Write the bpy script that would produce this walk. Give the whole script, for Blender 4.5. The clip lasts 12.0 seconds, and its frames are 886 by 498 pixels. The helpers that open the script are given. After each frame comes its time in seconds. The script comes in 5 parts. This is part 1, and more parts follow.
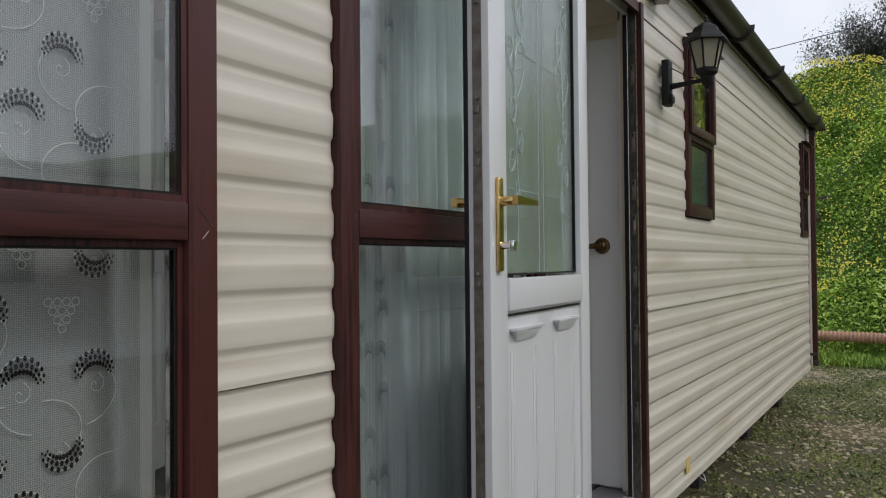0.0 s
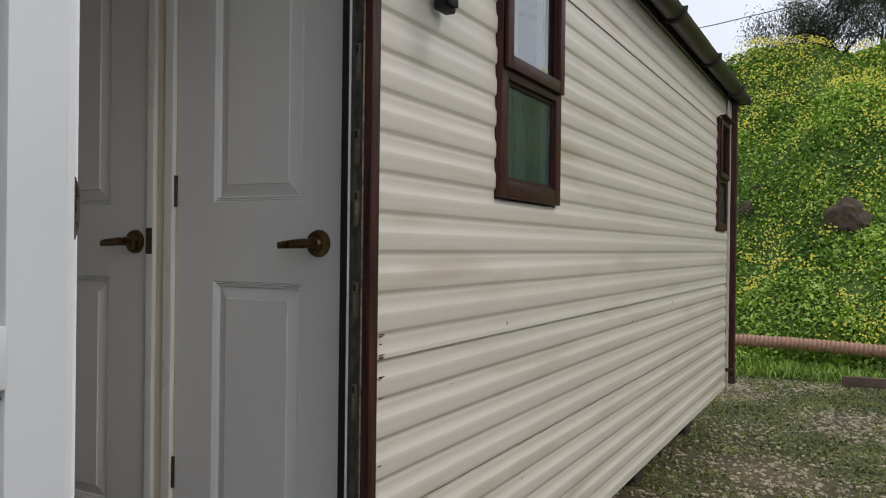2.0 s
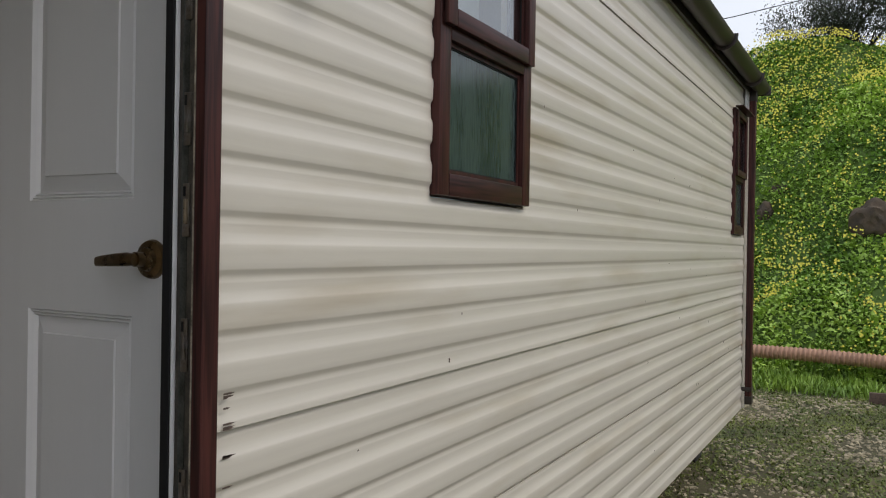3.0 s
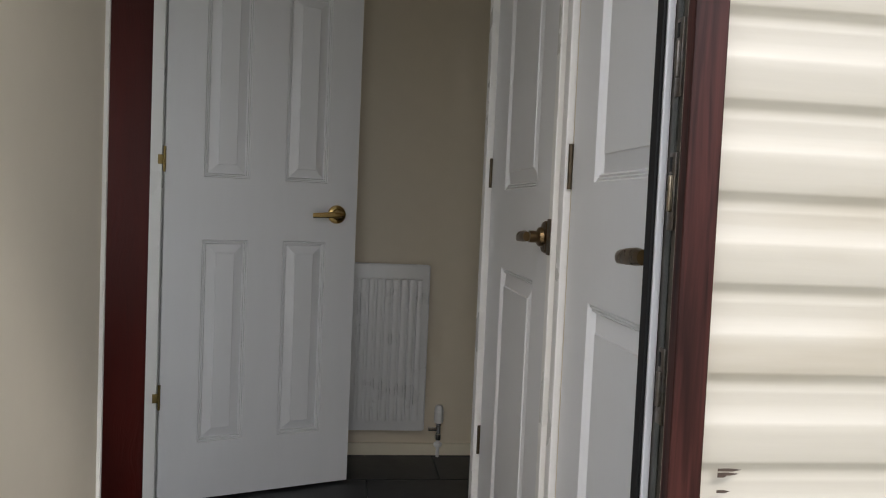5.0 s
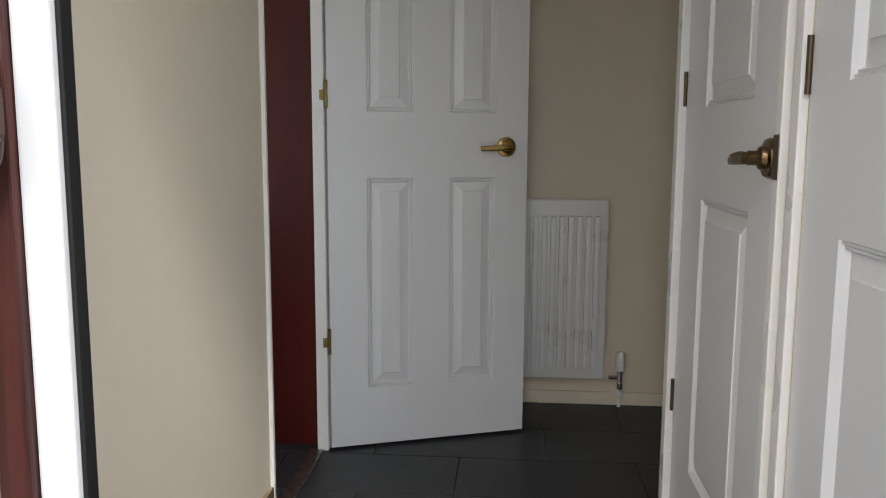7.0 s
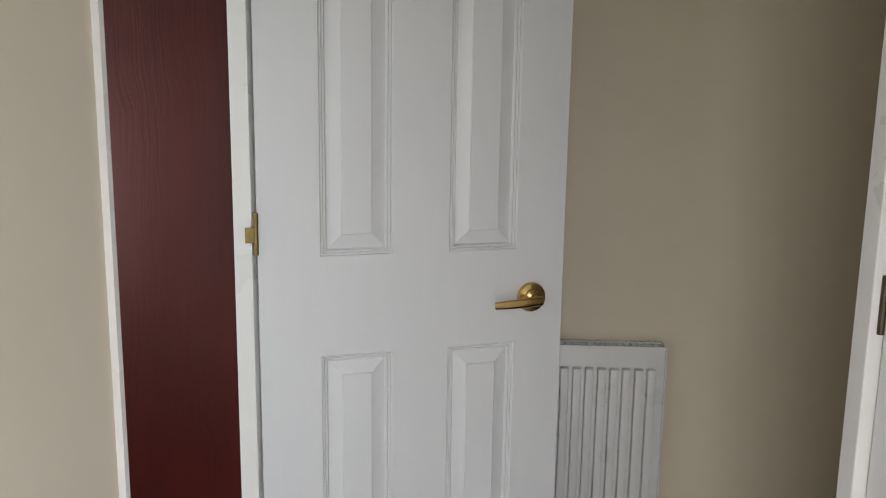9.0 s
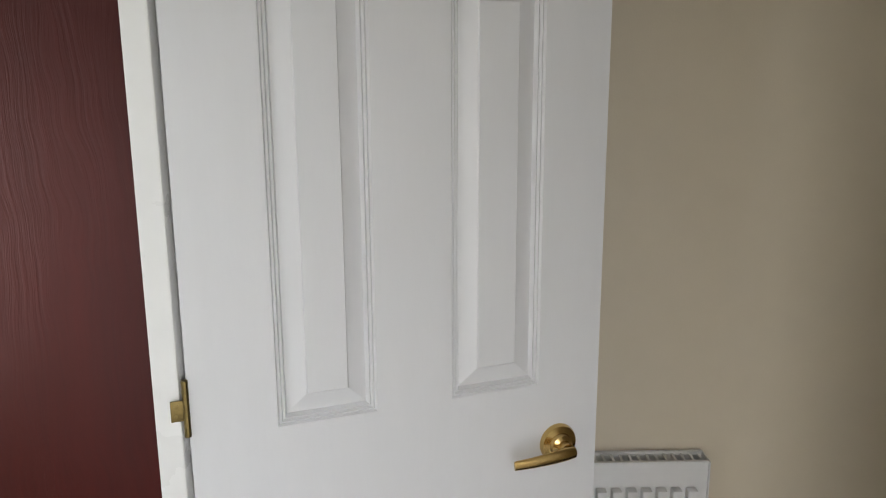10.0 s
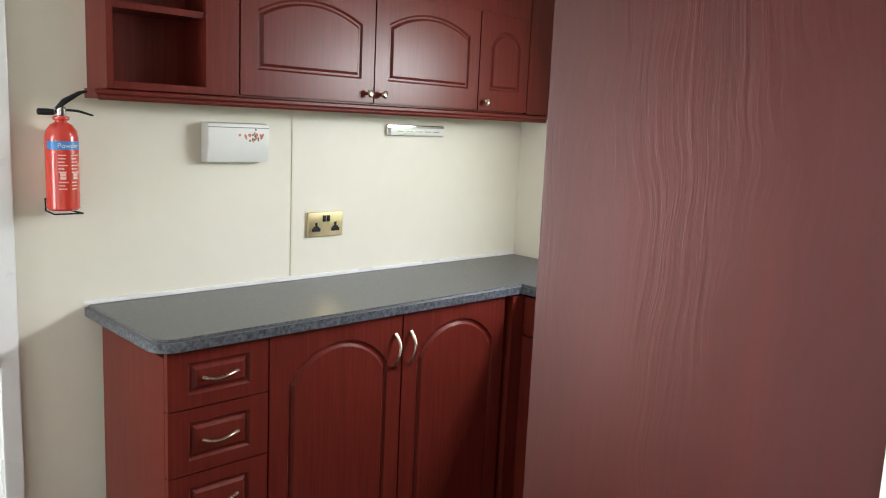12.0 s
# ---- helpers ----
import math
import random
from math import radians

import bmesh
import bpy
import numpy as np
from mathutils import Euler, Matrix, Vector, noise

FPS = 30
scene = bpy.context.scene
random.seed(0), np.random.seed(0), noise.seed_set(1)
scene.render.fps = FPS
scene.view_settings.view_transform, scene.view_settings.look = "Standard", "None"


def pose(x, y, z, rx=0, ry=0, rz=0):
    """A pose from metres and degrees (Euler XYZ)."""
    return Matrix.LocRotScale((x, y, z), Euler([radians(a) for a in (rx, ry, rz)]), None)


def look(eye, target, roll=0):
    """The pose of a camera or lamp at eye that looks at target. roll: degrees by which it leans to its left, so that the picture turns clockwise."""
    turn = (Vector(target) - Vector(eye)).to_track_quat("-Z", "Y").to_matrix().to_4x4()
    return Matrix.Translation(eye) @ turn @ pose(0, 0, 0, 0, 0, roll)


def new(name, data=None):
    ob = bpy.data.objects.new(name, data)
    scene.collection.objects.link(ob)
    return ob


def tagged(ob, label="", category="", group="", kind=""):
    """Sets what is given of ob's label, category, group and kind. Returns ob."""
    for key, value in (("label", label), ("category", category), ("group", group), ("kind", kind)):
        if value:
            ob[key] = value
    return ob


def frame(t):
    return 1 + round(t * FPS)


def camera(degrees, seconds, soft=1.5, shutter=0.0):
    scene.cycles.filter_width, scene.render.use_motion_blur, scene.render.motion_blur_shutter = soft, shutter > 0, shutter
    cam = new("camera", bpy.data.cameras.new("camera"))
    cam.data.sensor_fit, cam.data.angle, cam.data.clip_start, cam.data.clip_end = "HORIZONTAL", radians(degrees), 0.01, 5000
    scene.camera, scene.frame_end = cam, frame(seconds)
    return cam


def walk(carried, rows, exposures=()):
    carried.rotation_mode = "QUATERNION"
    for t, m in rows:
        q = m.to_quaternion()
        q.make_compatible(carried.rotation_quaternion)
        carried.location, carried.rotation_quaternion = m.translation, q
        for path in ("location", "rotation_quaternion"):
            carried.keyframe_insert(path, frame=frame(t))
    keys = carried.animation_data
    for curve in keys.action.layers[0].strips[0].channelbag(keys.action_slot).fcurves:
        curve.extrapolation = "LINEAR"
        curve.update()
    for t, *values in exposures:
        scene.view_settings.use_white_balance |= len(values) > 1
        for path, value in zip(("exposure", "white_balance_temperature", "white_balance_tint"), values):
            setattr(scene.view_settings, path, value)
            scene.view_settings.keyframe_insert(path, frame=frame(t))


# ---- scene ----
cam = camera(58.7, 12.0, soft=1.1)
PATH = [
    (0, (-3.229, -1.005, 0.966), (-1.524, 0.04, 1.002), -0.5),
    (0.5, (-2.801, -0.954, 0.978), (-1.08, 0.064, 0.993), -0.6),
    (1, (-2.382, -0.901, 1.009), (-0.649, 0.098, 1.006), -0.3),
    (1.5, (-1.964, -0.972, 1.029), (-0.224, 0.015, 1.021), 0.4),
    (2, (-1.565, -1.03, 1.03), (0.198, -0.085, 1.025), 0.7),
    (2.5, (-1.231, -1.061, 1.076), (0.547, -0.146, 1.06), 1.1),
    (2.7, (-1.101, -1.018, 1.063), (0.679, -0.106, 1.053), 0.9),
    (4.3, (-0.457, -0.841, 1.085), (0.412, 0.959, 1.024), 2.5),
    (4.5, (-0.432, -0.817, 1.084), (0.259, 1.058, 1.013), 2.5),
    (5, (-0.384, -0.803, 1.089), (-0.136, 1.179, 0.984), 2.5),
    (5.5, (-0.392, -0.806, 1.085), (-0.357, 1.188, 0.935), 2.1),
    (6, (-0.385, -0.792, 1.064), (-0.482, 1.195, 0.857), 1.7),
    (6.5, (-0.374, -0.743, 1.056), (-0.533, 1.234, 0.799), 1.0),
    (6.7, (-0.382, -0.692, 1.052), (-0.551, 1.283, 0.787), 0.5),
    (8.3, (-0.496, 0.159, 1.236), (-0.654, 2.135, 0.964), -0.1),
    (8.5, (-0.487, 0.236, 1.287), (-0.655, 2.205, 0.975), 0.8),
    (9, (-0.542, 0.405, 1.462), (-0.634, 2.374, 1.128), 0.8),
    (9.5, (-0.581, 0.66, 1.482), (-0.596, 2.616, 1.067), 1.1),
    (10, (-0.642, 0.911, 1.689), (-0.613, 2.861, 1.262), -0.3),
    (10.5, (-0.725, 1.056, 1.72), (-0.82, 3.035, 1.4), -0.2),
    (11, (-0.75, 1.217, 1.79), (-1.314, 3.077, 1.326), 2.0),
    (11.5, (-0.797, 1.326, 1.585), (-1.84, 2.996, 1.253), 2.7),
    (11.8, (-0.865, 1.392, 1.545), (-2.142, 2.89, 1.219), 2.7),
    (12, (-0.893, 1.416, 1.522), (-2.314, 2.774, 1.21), 2.6),
]
EXPOSURES = [(0, -0.1), (2.7, -0.05), (4.3, 0.3), (5.0, 0.88), (5.5, 0.96), (6.0, 1.0), (6.7, 1.15), (8.5, 1.85), (9.5, 2.1), (10, 2.25), (10.5, 2.2), (11, 2.1), (11.5, 2.6), (12, 3.1)]
walk(cam, [(t, look(eye, target, roll)) for t, eye, target, roll in PATH], EXPOSURES)

# ---- world and light ----
world = bpy.data.worlds.new("sky")
scene.world = world
world.use_nodes = True
wn = world.node_tree
sky = wn.nodes.new("ShaderNodeTexSky")
sky.sky_type = "NISHITA"
sky.sun_disc = False
sky.sun_elevation = radians(42)
sky.sun_rotation = radians(200)
sky.air_density, sky.dust_density, sky.ozone_density = 1.0, 4.0, 1.0
wbg = wn.nodes["Background"]
wbg.inputs["Strength"].default_value = 0.12
mixsky = wn.nodes.new("ShaderNodeMix")
mixsky.data_type = "RGBA"
mixsky.inputs[0].default_value = 0.75
cl_tc = wn.nodes.new("ShaderNodeTexCoord")
cl_n = wn.nodes.new("ShaderNodeTexNoise")
cl_n.inputs["Scale"].default_value = 2.2
cl_n.inputs["Detail"].default_value = 6
cl_r = wn.nodes.new("ShaderNodeValToRGB")
cl_r.color_ramp.elements[0].position, cl_r.color_ramp.elements[0].color = 0.3, (5.2, 5.8, 7.0, 1)
cl_r.color_ramp.elements[1].position, cl_r.color_ramp.elements[1].color = 0.7, (9.6, 9.9, 10.6, 1)
wn.links.new(cl_tc.outputs["Generated"], cl_n.inputs["Vector"])
wn.links.new(cl_n.outputs["Fac"], cl_r.inputs["Fac"])
wn.links.new(sky.outputs[0], mixsky.inputs[6])
wn.links.new(cl_r.outputs[0], mixsky.inputs[7])
wn.links.new(mixsky.outputs[2], wbg.inputs["Color"])
sun = new("sun", bpy.data.lights.new("sun", "SUN"))
sun.data.energy, sun.data.angle, sun.data.color = 1.05, radians(12), (1.0, 0.96, 0.9)
sun.rotation_euler = Vector((-0.25, 0.62, -0.74)).to_track_quat("-Z", "Y").to_euler()


def area_lamp(name, x, y, z, w, h, direction, watts, color=(0.93, 0.97, 1.0)):
    """An area lamp: stand-in for sky light at an opening, or added fill."""
    l = new(name, bpy.data.lights.new(name, "AREA"))
    l.data.shape, l.data.size, l.data.size_y = "RECTANGLE", w, h
    l.data.energy, l.data.color = watts, color
    l.matrix_basis = Matrix.Translation((x, y, z)) @ Vector(direction).to_track_quat("-Z", "Y").to_matrix().to_4x4()
    return l


area_lamp("light_kitchen_window", -1.85, 3.99, 1.76, 0.8, 0.26, (0, -1, -0.35), 3.6)
area_lamp("light_window", -1.72, 0.16, 1.15, 0.50, 1.6, (0, 1, 0), 0.8)
area_lamp("light_window", -2.79, 0.16, 1.32, 0.50, 1.25, (0, 1, 0), 2.7)
# Added fill from the unseen room beyond; no window is built there.
area_lamp("living_side_fill", -3.9, 1.6, 1.3, 1.0, 1.0, (1, 0, -0.1), 3.4)


# Added on top of the sky already entering, aimed inward to brighten the lobby.
lobby_fill = area_lamp("doorway_fill", -0.40, -0.02, 1.0, 0.70, 1.85, (-0.4, 1, 0), 1.6, (1.0, 0.985, 0.97))
lobby_fill.data.spread = radians(140)


# ---- materials ----
def material(name, color, rough=0.5, metal=0.0, var=0.12, scale=8.0, stretch=(1, 1, 1), bump=0.0, bscale=60.0, spec=0.5,
             color2=None, sheen=0.0, coat=0.0, alpha=1.0, trans=0.0):
    """A principled material with two scales of noise in colour, gloss and relief."""
    m = bpy.data.materials.new(name)
    m.use_nodes = True
    nt = m.node_tree
    p = nt.nodes["Principled BSDF"]
    tc = nt.nodes.new("ShaderNodeTexCoord")
    mp = nt.nodes.new("ShaderNodeMapping")
    mp.inputs["Scale"].default_value = stretch
    nt.links.new(tc.outputs["Object"], mp.inputs["Vector"])
    n1 = nt.nodes.new("ShaderNodeTexNoise")
    n1.inputs["Scale"].default_value, n1.inputs["Detail"].default_value = scale, 6
    n2 = nt.nodes.new("ShaderNodeTexNoise")
    n2.inputs["Scale"].default_value, n2.inputs["Detail"].default_value = scale * 9, 3
    for n in (n1, n2):
        nt.links.new(mp.outputs[0], n.inputs["Vector"])
    add = nt.nodes.new("ShaderNodeMath")
    add.operation = "MULTIPLY_ADD"
    nt.links.new(n2.outputs["Fac"], add.inputs[0])
    add.inputs[1].default_value = 0.4
    nt.links.new(n1.outputs["Fac"], add.inputs[2])
    ramp = nt.nodes.new("ShaderNodeValToRGB")
    c = color
    c2 = color2 or tuple(min(1, v * (1 + var)) for v in c)
    c1 = tuple(v * (1 - var) for v in c) if not color2 else c
    ramp.color_ramp.elements[0].position, ramp.color_ramp.elements[0].color = 0.45, (*c1, 1)
    ramp.color_ramp.elements[1].position, ramp.color_ramp.elements[1].color = 0.95, (*c2, 1)
    nt.links.new(add.outputs[0], ramp.inputs[0])
    nt.links.new(ramp.outputs[0], p.inputs["Base Color"])
    mr = nt.nodes.new("ShaderNodeMapRange")
    mr.inputs[1].default_value, mr.inputs[2].default_value = 0.3, 0.8
    mr.inputs[3].default_value, mr.inputs[4].default_value = max(0.02, rough * 0.85), min(1, rough * 1.15)
    nt.links.new(n1.outputs["Fac"], mr.inputs[0])
    nt.links.new(mr.outputs[0], p.inputs["Roughness"])
    p.inputs["Metallic"].default_value = metal
    p.inputs["Specular IOR Level"].default_value = spec
    p.inputs["Coat Weight"].default_value = coat
    p.inputs["Transmission Weight"].default_value = trans
    if bump:
        b = nt.nodes.new("ShaderNodeBump")
        n3 = nt.nodes.new("ShaderNodeTexNoise")
        n3.inputs["Scale"].default_value, n3.inputs["Detail"].default_value = bscale, 4
        nt.links.new(mp.outputs[0], n3.inputs["Vector"])
        nt.links.new(n3.outputs["Fac"], b.inputs["Height"])
        b.inputs["Strength"].default_value, b.inputs["Distance"].default_value = bump, 0.002
        nt.links.new(b.outputs[0], p.inputs["Normal"])
    return m


def grained(name, dark, light, rough, across=45.0, along=2.2, bump=0.25, axis="Z", spec=0.5, drift=0.8):
    """Wood-grain foil: long fine streaks along one axis, over a slow drift of tone."""
    m = bpy.data.materials.new(name)
    m.use_nodes = True
    nt = m.node_tree
    p = nt.nodes["Principled BSDF"]
    tc = nt.nodes.new("ShaderNodeTexCoord")
    mp = nt.nodes.new("ShaderNodeMapping")
    mp.inputs["Scale"].default_value = {"Z": (across, across, along), "X": (along, across, across), "Y": (across, along, across)}[axis]
    nt.links.new(tc.outputs["Object"], mp.inputs["Vector"])
    n = nt.nodes.new("ShaderNodeTexNoise")
    n.inputs["Scale"].default_value, n.inputs["Detail"].default_value, n.inputs["Distortion"].default_value = 1.6, 8, 0.5
    nt.links.new(mp.outputs[0], n.inputs["Vector"])
    slow = nt.nodes.new("ShaderNodeTexNoise")
    slow.inputs["Scale"].default_value, slow.inputs["Detail"].default_value = 0.07, 2
    nt.links.new(mp.outputs[0], slow.inputs["Vector"])
    mix = nt.nodes.new("ShaderNodeMath")
    mix.operation = "MULTIPLY_ADD"
    nt.links.new(slow.outputs["Fac"], mix.inputs[0])
    mix.inputs[1].default_value = drift
    nt.links.new(n.outputs["Fac"], mix.inputs[2])
    ramp = nt.nodes.new("ShaderNodeValToRGB")
    ramp.color_ramp.elements[0].position, ramp.color_ramp.elements[0].color = 0.25 + drift / 2, (*dark, 1)
    ramp.color_ramp.elements[1].position, ramp.color_ramp.elements[1].color = 0.75 + drift / 2, (*light, 1)
    nt.links.new(mix.outputs[0], ramp.inputs[0])
    nt.links.new(ramp.outputs[0], p.inputs["Base Color"])
    p.inputs["Roughness"].default_value = rough
    p.inputs["Specular IOR Level"].default_value = spec
    b = nt.nodes.new("ShaderNodeBump")
    nt.links.new(n.outputs["Fac"], b.inputs["Height"])
    b.inputs["Strength"].default_value, b.inputs["Distance"].default_value = bump, 0.002
    nt.links.new(b.outputs[0], p.inputs["Normal"])
    return m


def figured_mahogany():
    """Printed mahogany foil: wandering pores over broad red and brown figure, embossed with the pores."""
    m = bpy.data.materials.new("mahogany")
    m.use_nodes = True
    nt = m.node_tree
    p = nt.nodes["Principled BSDF"]
    tc = nt.nodes.new("ShaderNodeTexCoord")

    def noise_at(scale, stretch, detail=4, distortion=0.0):
        mp = nt.nodes.new("ShaderNodeMapping")
        mp.inputs["Scale"].default_value = stretch
        n = nt.nodes.new("ShaderNodeTexNoise")
        n.inputs["Scale"].default_value, n.inputs["Detail"].default_value, n.inputs["Distortion"].default_value = scale, detail, distortion
        nt.links.new(tc.outputs["Object"], mp.inputs["Vector"])
        nt.links.new(mp.outputs[0], n.inputs["Vector"])
        return n.outputs["Fac"]

    bend = noise_at(1.0, (6.0, 6.0, 3.2), 2)
    mp = nt.nodes.new("ShaderNodeMapping")
    mp.inputs["Scale"].default_value = (1.0, 1.0, 0.035)
    nt.links.new(tc.outputs["Object"], mp.inputs["Vector"])
    add = nt.nodes.new("ShaderNodeVectorMath")
    add.operation = "MULTIPLY_ADD"
    nt.links.new(bend, add.inputs[0])
    add.inputs[1].default_value = (0.11, 0.0, 0.0)
    nt.links.new(mp.outputs[0], add.inputs[2])
    pores = nt.nodes.new("ShaderNodeTexNoise")
    pores.inputs["Scale"].default_value, pores.inputs["Detail"].default_value, pores.inputs["Roughness"].default_value = 115, 5, 0.62
    nt.links.new(add.outputs[0], pores.inputs["Vector"])
    figure = noise_at(1.0, (4.5, 4.5, 0.9), 2)
    patch = noise_at(1.0, (4.0, 4.0, 1.3), 1)
    tone = nt.nodes.new("ShaderNodeMath")
    tone.operation = "MULTIPLY_ADD"
    nt.links.new(figure, tone.inputs[0])
    tone.inputs[1].default_value = 1.5
    fine = nt.nodes.new("ShaderNodeMath")
    fine.operation = "MULTIPLY"
    fine.inputs[1].default_value = 0.5
    nt.links.new(pores.outputs["Fac"], fine.inputs[0])
    nt.links.new(fine.outputs[0], tone.inputs[2])
    ramp = nt.nodes.new("ShaderNodeValToRGB")
    ramp.color_ramp.elements[0].position, ramp.color_ramp.elements[0].color = 0.62, (0.036, 0.0040, 0.0030, 1)
    ramp.color_ramp.elements[1].position, ramp.color_ramp.elements[1].color = 0.98, (0.066, 0.0060, 0.0036, 1)
    half = nt.nodes.new("ShaderNodeMath")
    half.operation = "MULTIPLY"
    half.inputs[1].default_value = 0.8
    nt.links.new(tone.outputs[0], half.inputs[0])
    nt.links.new(half.outputs[0], ramp.inputs[0])
    nt.links.new(ramp.outputs[0], p.inputs["Base Color"])
    rough = nt.nodes.new("ShaderNodeMapRange")
    rough.inputs[3].default_value, rough.inputs[4].default_value = 0.34, 0.44
    nt.links.new(patch, rough.inputs[0])
    nt.links.new(rough.outputs[0], p.inputs["Roughness"])
    p.inputs["Specular IOR Level"].default_value = 0.6
    p.inputs["Specular Tint"].default_value = (1.0, 0.60, 0.58, 1)
    depth = nt.nodes.new("ShaderNodeMath")
    depth.operation = "MULTIPLY"
    nt.links.new(pores.outputs["Fac"], depth.inputs[0])
    where = nt.nodes.new("ShaderNodeMapRange")
    where.inputs[1].default_value, where.inputs[2].default_value, where.inputs[3].default_value = 0.42, 0.62, 0.12
    nt.links.new(patch, where.inputs[0])
    nt.links.new(where.outputs[0], depth.inputs[1])
    b = nt.nodes.new("ShaderNodeBump")
    nt.links.new(depth.outputs[0], b.inputs["Height"])
    b.inputs["Strength"].default_value, b.inputs["Distance"].default_value = 1.0, 0.0025
    nt.links.new(b.outputs[0], p.inputs["Normal"])
    return m


M_SIDING = material("siding paint", (0.615, 0.572, 0.500), 0.36, var=0.06, scale=1.5, stretch=(0.3, 1, 6), bump=0.06, bscale=25)
nt = M_SIDING.node_tree
stain_map, stain_noise, stain_ramp, stain_mix = (nt.nodes.new(k) for k in ("ShaderNodeMapping", "ShaderNodeTexNoise", "ShaderNodeValToRGB", "ShaderNodeMix"))
stain_map.inputs["Scale"].default_value = (1.1, 1.0, 9.0)
stain_noise.inputs["Scale"].default_value, stain_noise.inputs["Detail"].default_value = 1.0, 7
stain_ramp.color_ramp.elements[0].position, stain_ramp.color_ramp.elements[0].color = 0.54, (0, 0, 0, 1)
stain_ramp.color_ramp.elements[1].position, stain_ramp.color_ramp.elements[1].color = 0.78, (0.55, 0.55, 0.55, 1)
stain_mix.data_type = "RGBA"
stain_mix.inputs[7].default_value = (0.36, 0.28, 0.17, 1)
nt.links.new(nt.nodes["Texture Coordinate"].outputs["Object"], stain_map.inputs["Vector"])
nt.links.new(stain_map.outputs[0], stain_noise.inputs["Vector"])
nt.links.new(stain_noise.outputs["Fac"], stain_ramp.inputs[0])
nt.links.new(stain_ramp.outputs[0], stain_mix.inputs[0])
nt.links.new(nt.nodes["Color Ramp"].outputs[0], stain_mix.inputs[6])
nt.links.new(stain_mix.outputs[2], nt.nodes["Principled BSDF"].inputs["Base Color"])
M_BROWNFOIL = grained("dark rosewood foil", (0.010, 0.0042, 0.0042), (0.072, 0.023, 0.020), 0.42, across=60, along=3, bump=0.15, spec=0.28)
M_BROWNFOIL_H = grained("dark rosewood foil across", (0.010, 0.0042, 0.0042), (0.060, 0.020, 0.018), 0.40, across=60, along=3, bump=0.15, axis="X", spec=0.28)
M_MAHOG = figured_mahogany()
M_CAB = grained("cherry cabinet foil", (0.092, 0.011, 0.008), (0.15, 0.021, 0.013), 0.32, across=60, along=2.6, bump=0.06, drift=0.35, spec=0.24)
# Darker red than the fronts, for the plinths and the tall carcass.
M_CABDARK = material("dark cabinet board", (0.05, 0.012, 0.009), 0.4, var=0.1)
M_DOORGRAIN = material("white moulded door paint", (0.71, 0.714, 0.727), 0.36, var=0.015, scale=3, stretch=(6, 6, 1), bump=0.05, bscale=160)
M_UPVC = material("white plastic", (0.655, 0.665, 0.69), 0.25, var=0.015, scale=3, bump=0.03, bscale=80)
M_WALL = material("cream vinyl wall", (0.74, 0.665, 0.545), 0.55, var=0.03, scale=2, bump=0.12, bscale=220)
M_WALLBACK = material("sand vinyl wall", (0.70, 0.62, 0.485), 0.55, var=0.03, scale=2, bump=0.12, bscale=220)
M_KWALL = material("pale yellow wall", (0.74, 0.70, 0.585), 0.5, var=0.03, scale=2, bump=0.1, bscale=220)
M_CREAMTRIM = material("cream trim", (0.72, 0.66, 0.52), 0.45, var=0.03, scale=6)
M_TRIM = material("white trim gloss", (0.80, 0.79, 0.77), 0.3, var=0.02, scale=5)
M_RUBBER = material("black gasket rubber", (0.010, 0.010, 0.011), 0.6, var=0.1, spec=0.25)
M_BRASS = material("brass", (0.62, 0.43, 0.17), 0.24, metal=1.0, var=0.1, scale=30, bump=0.03)
M_DULLBRASS = material("tarnished brass", (0.17, 0.125, 0.05), 0.42, metal=1.0, var=0.3, scale=60)
M_OLDBRASS = material("aged brass", (0.17, 0.115, 0.06), 0.3, metal=1.0, var=0.25, scale=40)
M_PEWTER = material("aged nickel", (0.52, 0.45, 0.34), 0.3, metal=1.0, var=0.25, scale=60)
M_SOCKETBRASS = material("satin brass plate", (0.62, 0.50, 0.30), 0.34, metal=1.0, var=0.12, scale=30)
M_STEEL = material("zinc steel", (0.30, 0.29, 0.28), 0.42, metal=1.0, var=0.35, scale=30, color2=(0.17, 0.13, 0.10))
M_CHROME = material("chrome", (0.75, 0.76, 0.78), 0.1, metal=1.0, var=0.03)
M_BLACK = material("black lantern metal", (0.007, 0.007, 0.008), 0.55, var=0.2, scale=30, bump=0.1, spec=0.3)
M_LOCKSTRIP = material("tarnished lock strip", (0.10, 0.105, 0.095), 0.4, metal=0.8, var=0.5, scale=25)
M_SEALANT = material("crusty cream sealant", (0.10, 0.085, 0.06), 0.8, var=0.3, scale=40, bump=0.6, bscale=150, color2=(0.60, 0.54, 0.42))
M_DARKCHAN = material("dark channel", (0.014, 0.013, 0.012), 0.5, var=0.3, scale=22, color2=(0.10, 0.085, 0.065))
M_TILE = material("slate tile", (0.014, 0.015, 0.017), 0.45, var=0.3, scale=6, bump=0.2, bscale=30, color2=(0.028, 0.029, 0.032), spec=0.4)
M_GROUT = material("grey grout", (0.20, 0.20, 0.21), 0.8, var=0.1)
M_WORKTOP = material("speckled grey worktop", (0.066, 0.067, 0.070), 0.34, var=0.2, scale=110, bump=0.02, bscale=300, color2=(0.082, 0.084, 0.088))
M_WTEDGE = material("worktop front edge", (0.010, 0.013, 0.018), 0.35, var=0.5, scale=90, bump=0.3, bscale=400, color2=(0.17, 0.18, 0.20))
M_RAD = material("radiator enamel", (0.74, 0.74, 0.73), 0.3, var=0.02)
M_FROST = material("frosted lamp glass", (0.62, 0.58, 0.46), 0.35, var=0.1, scale=12)
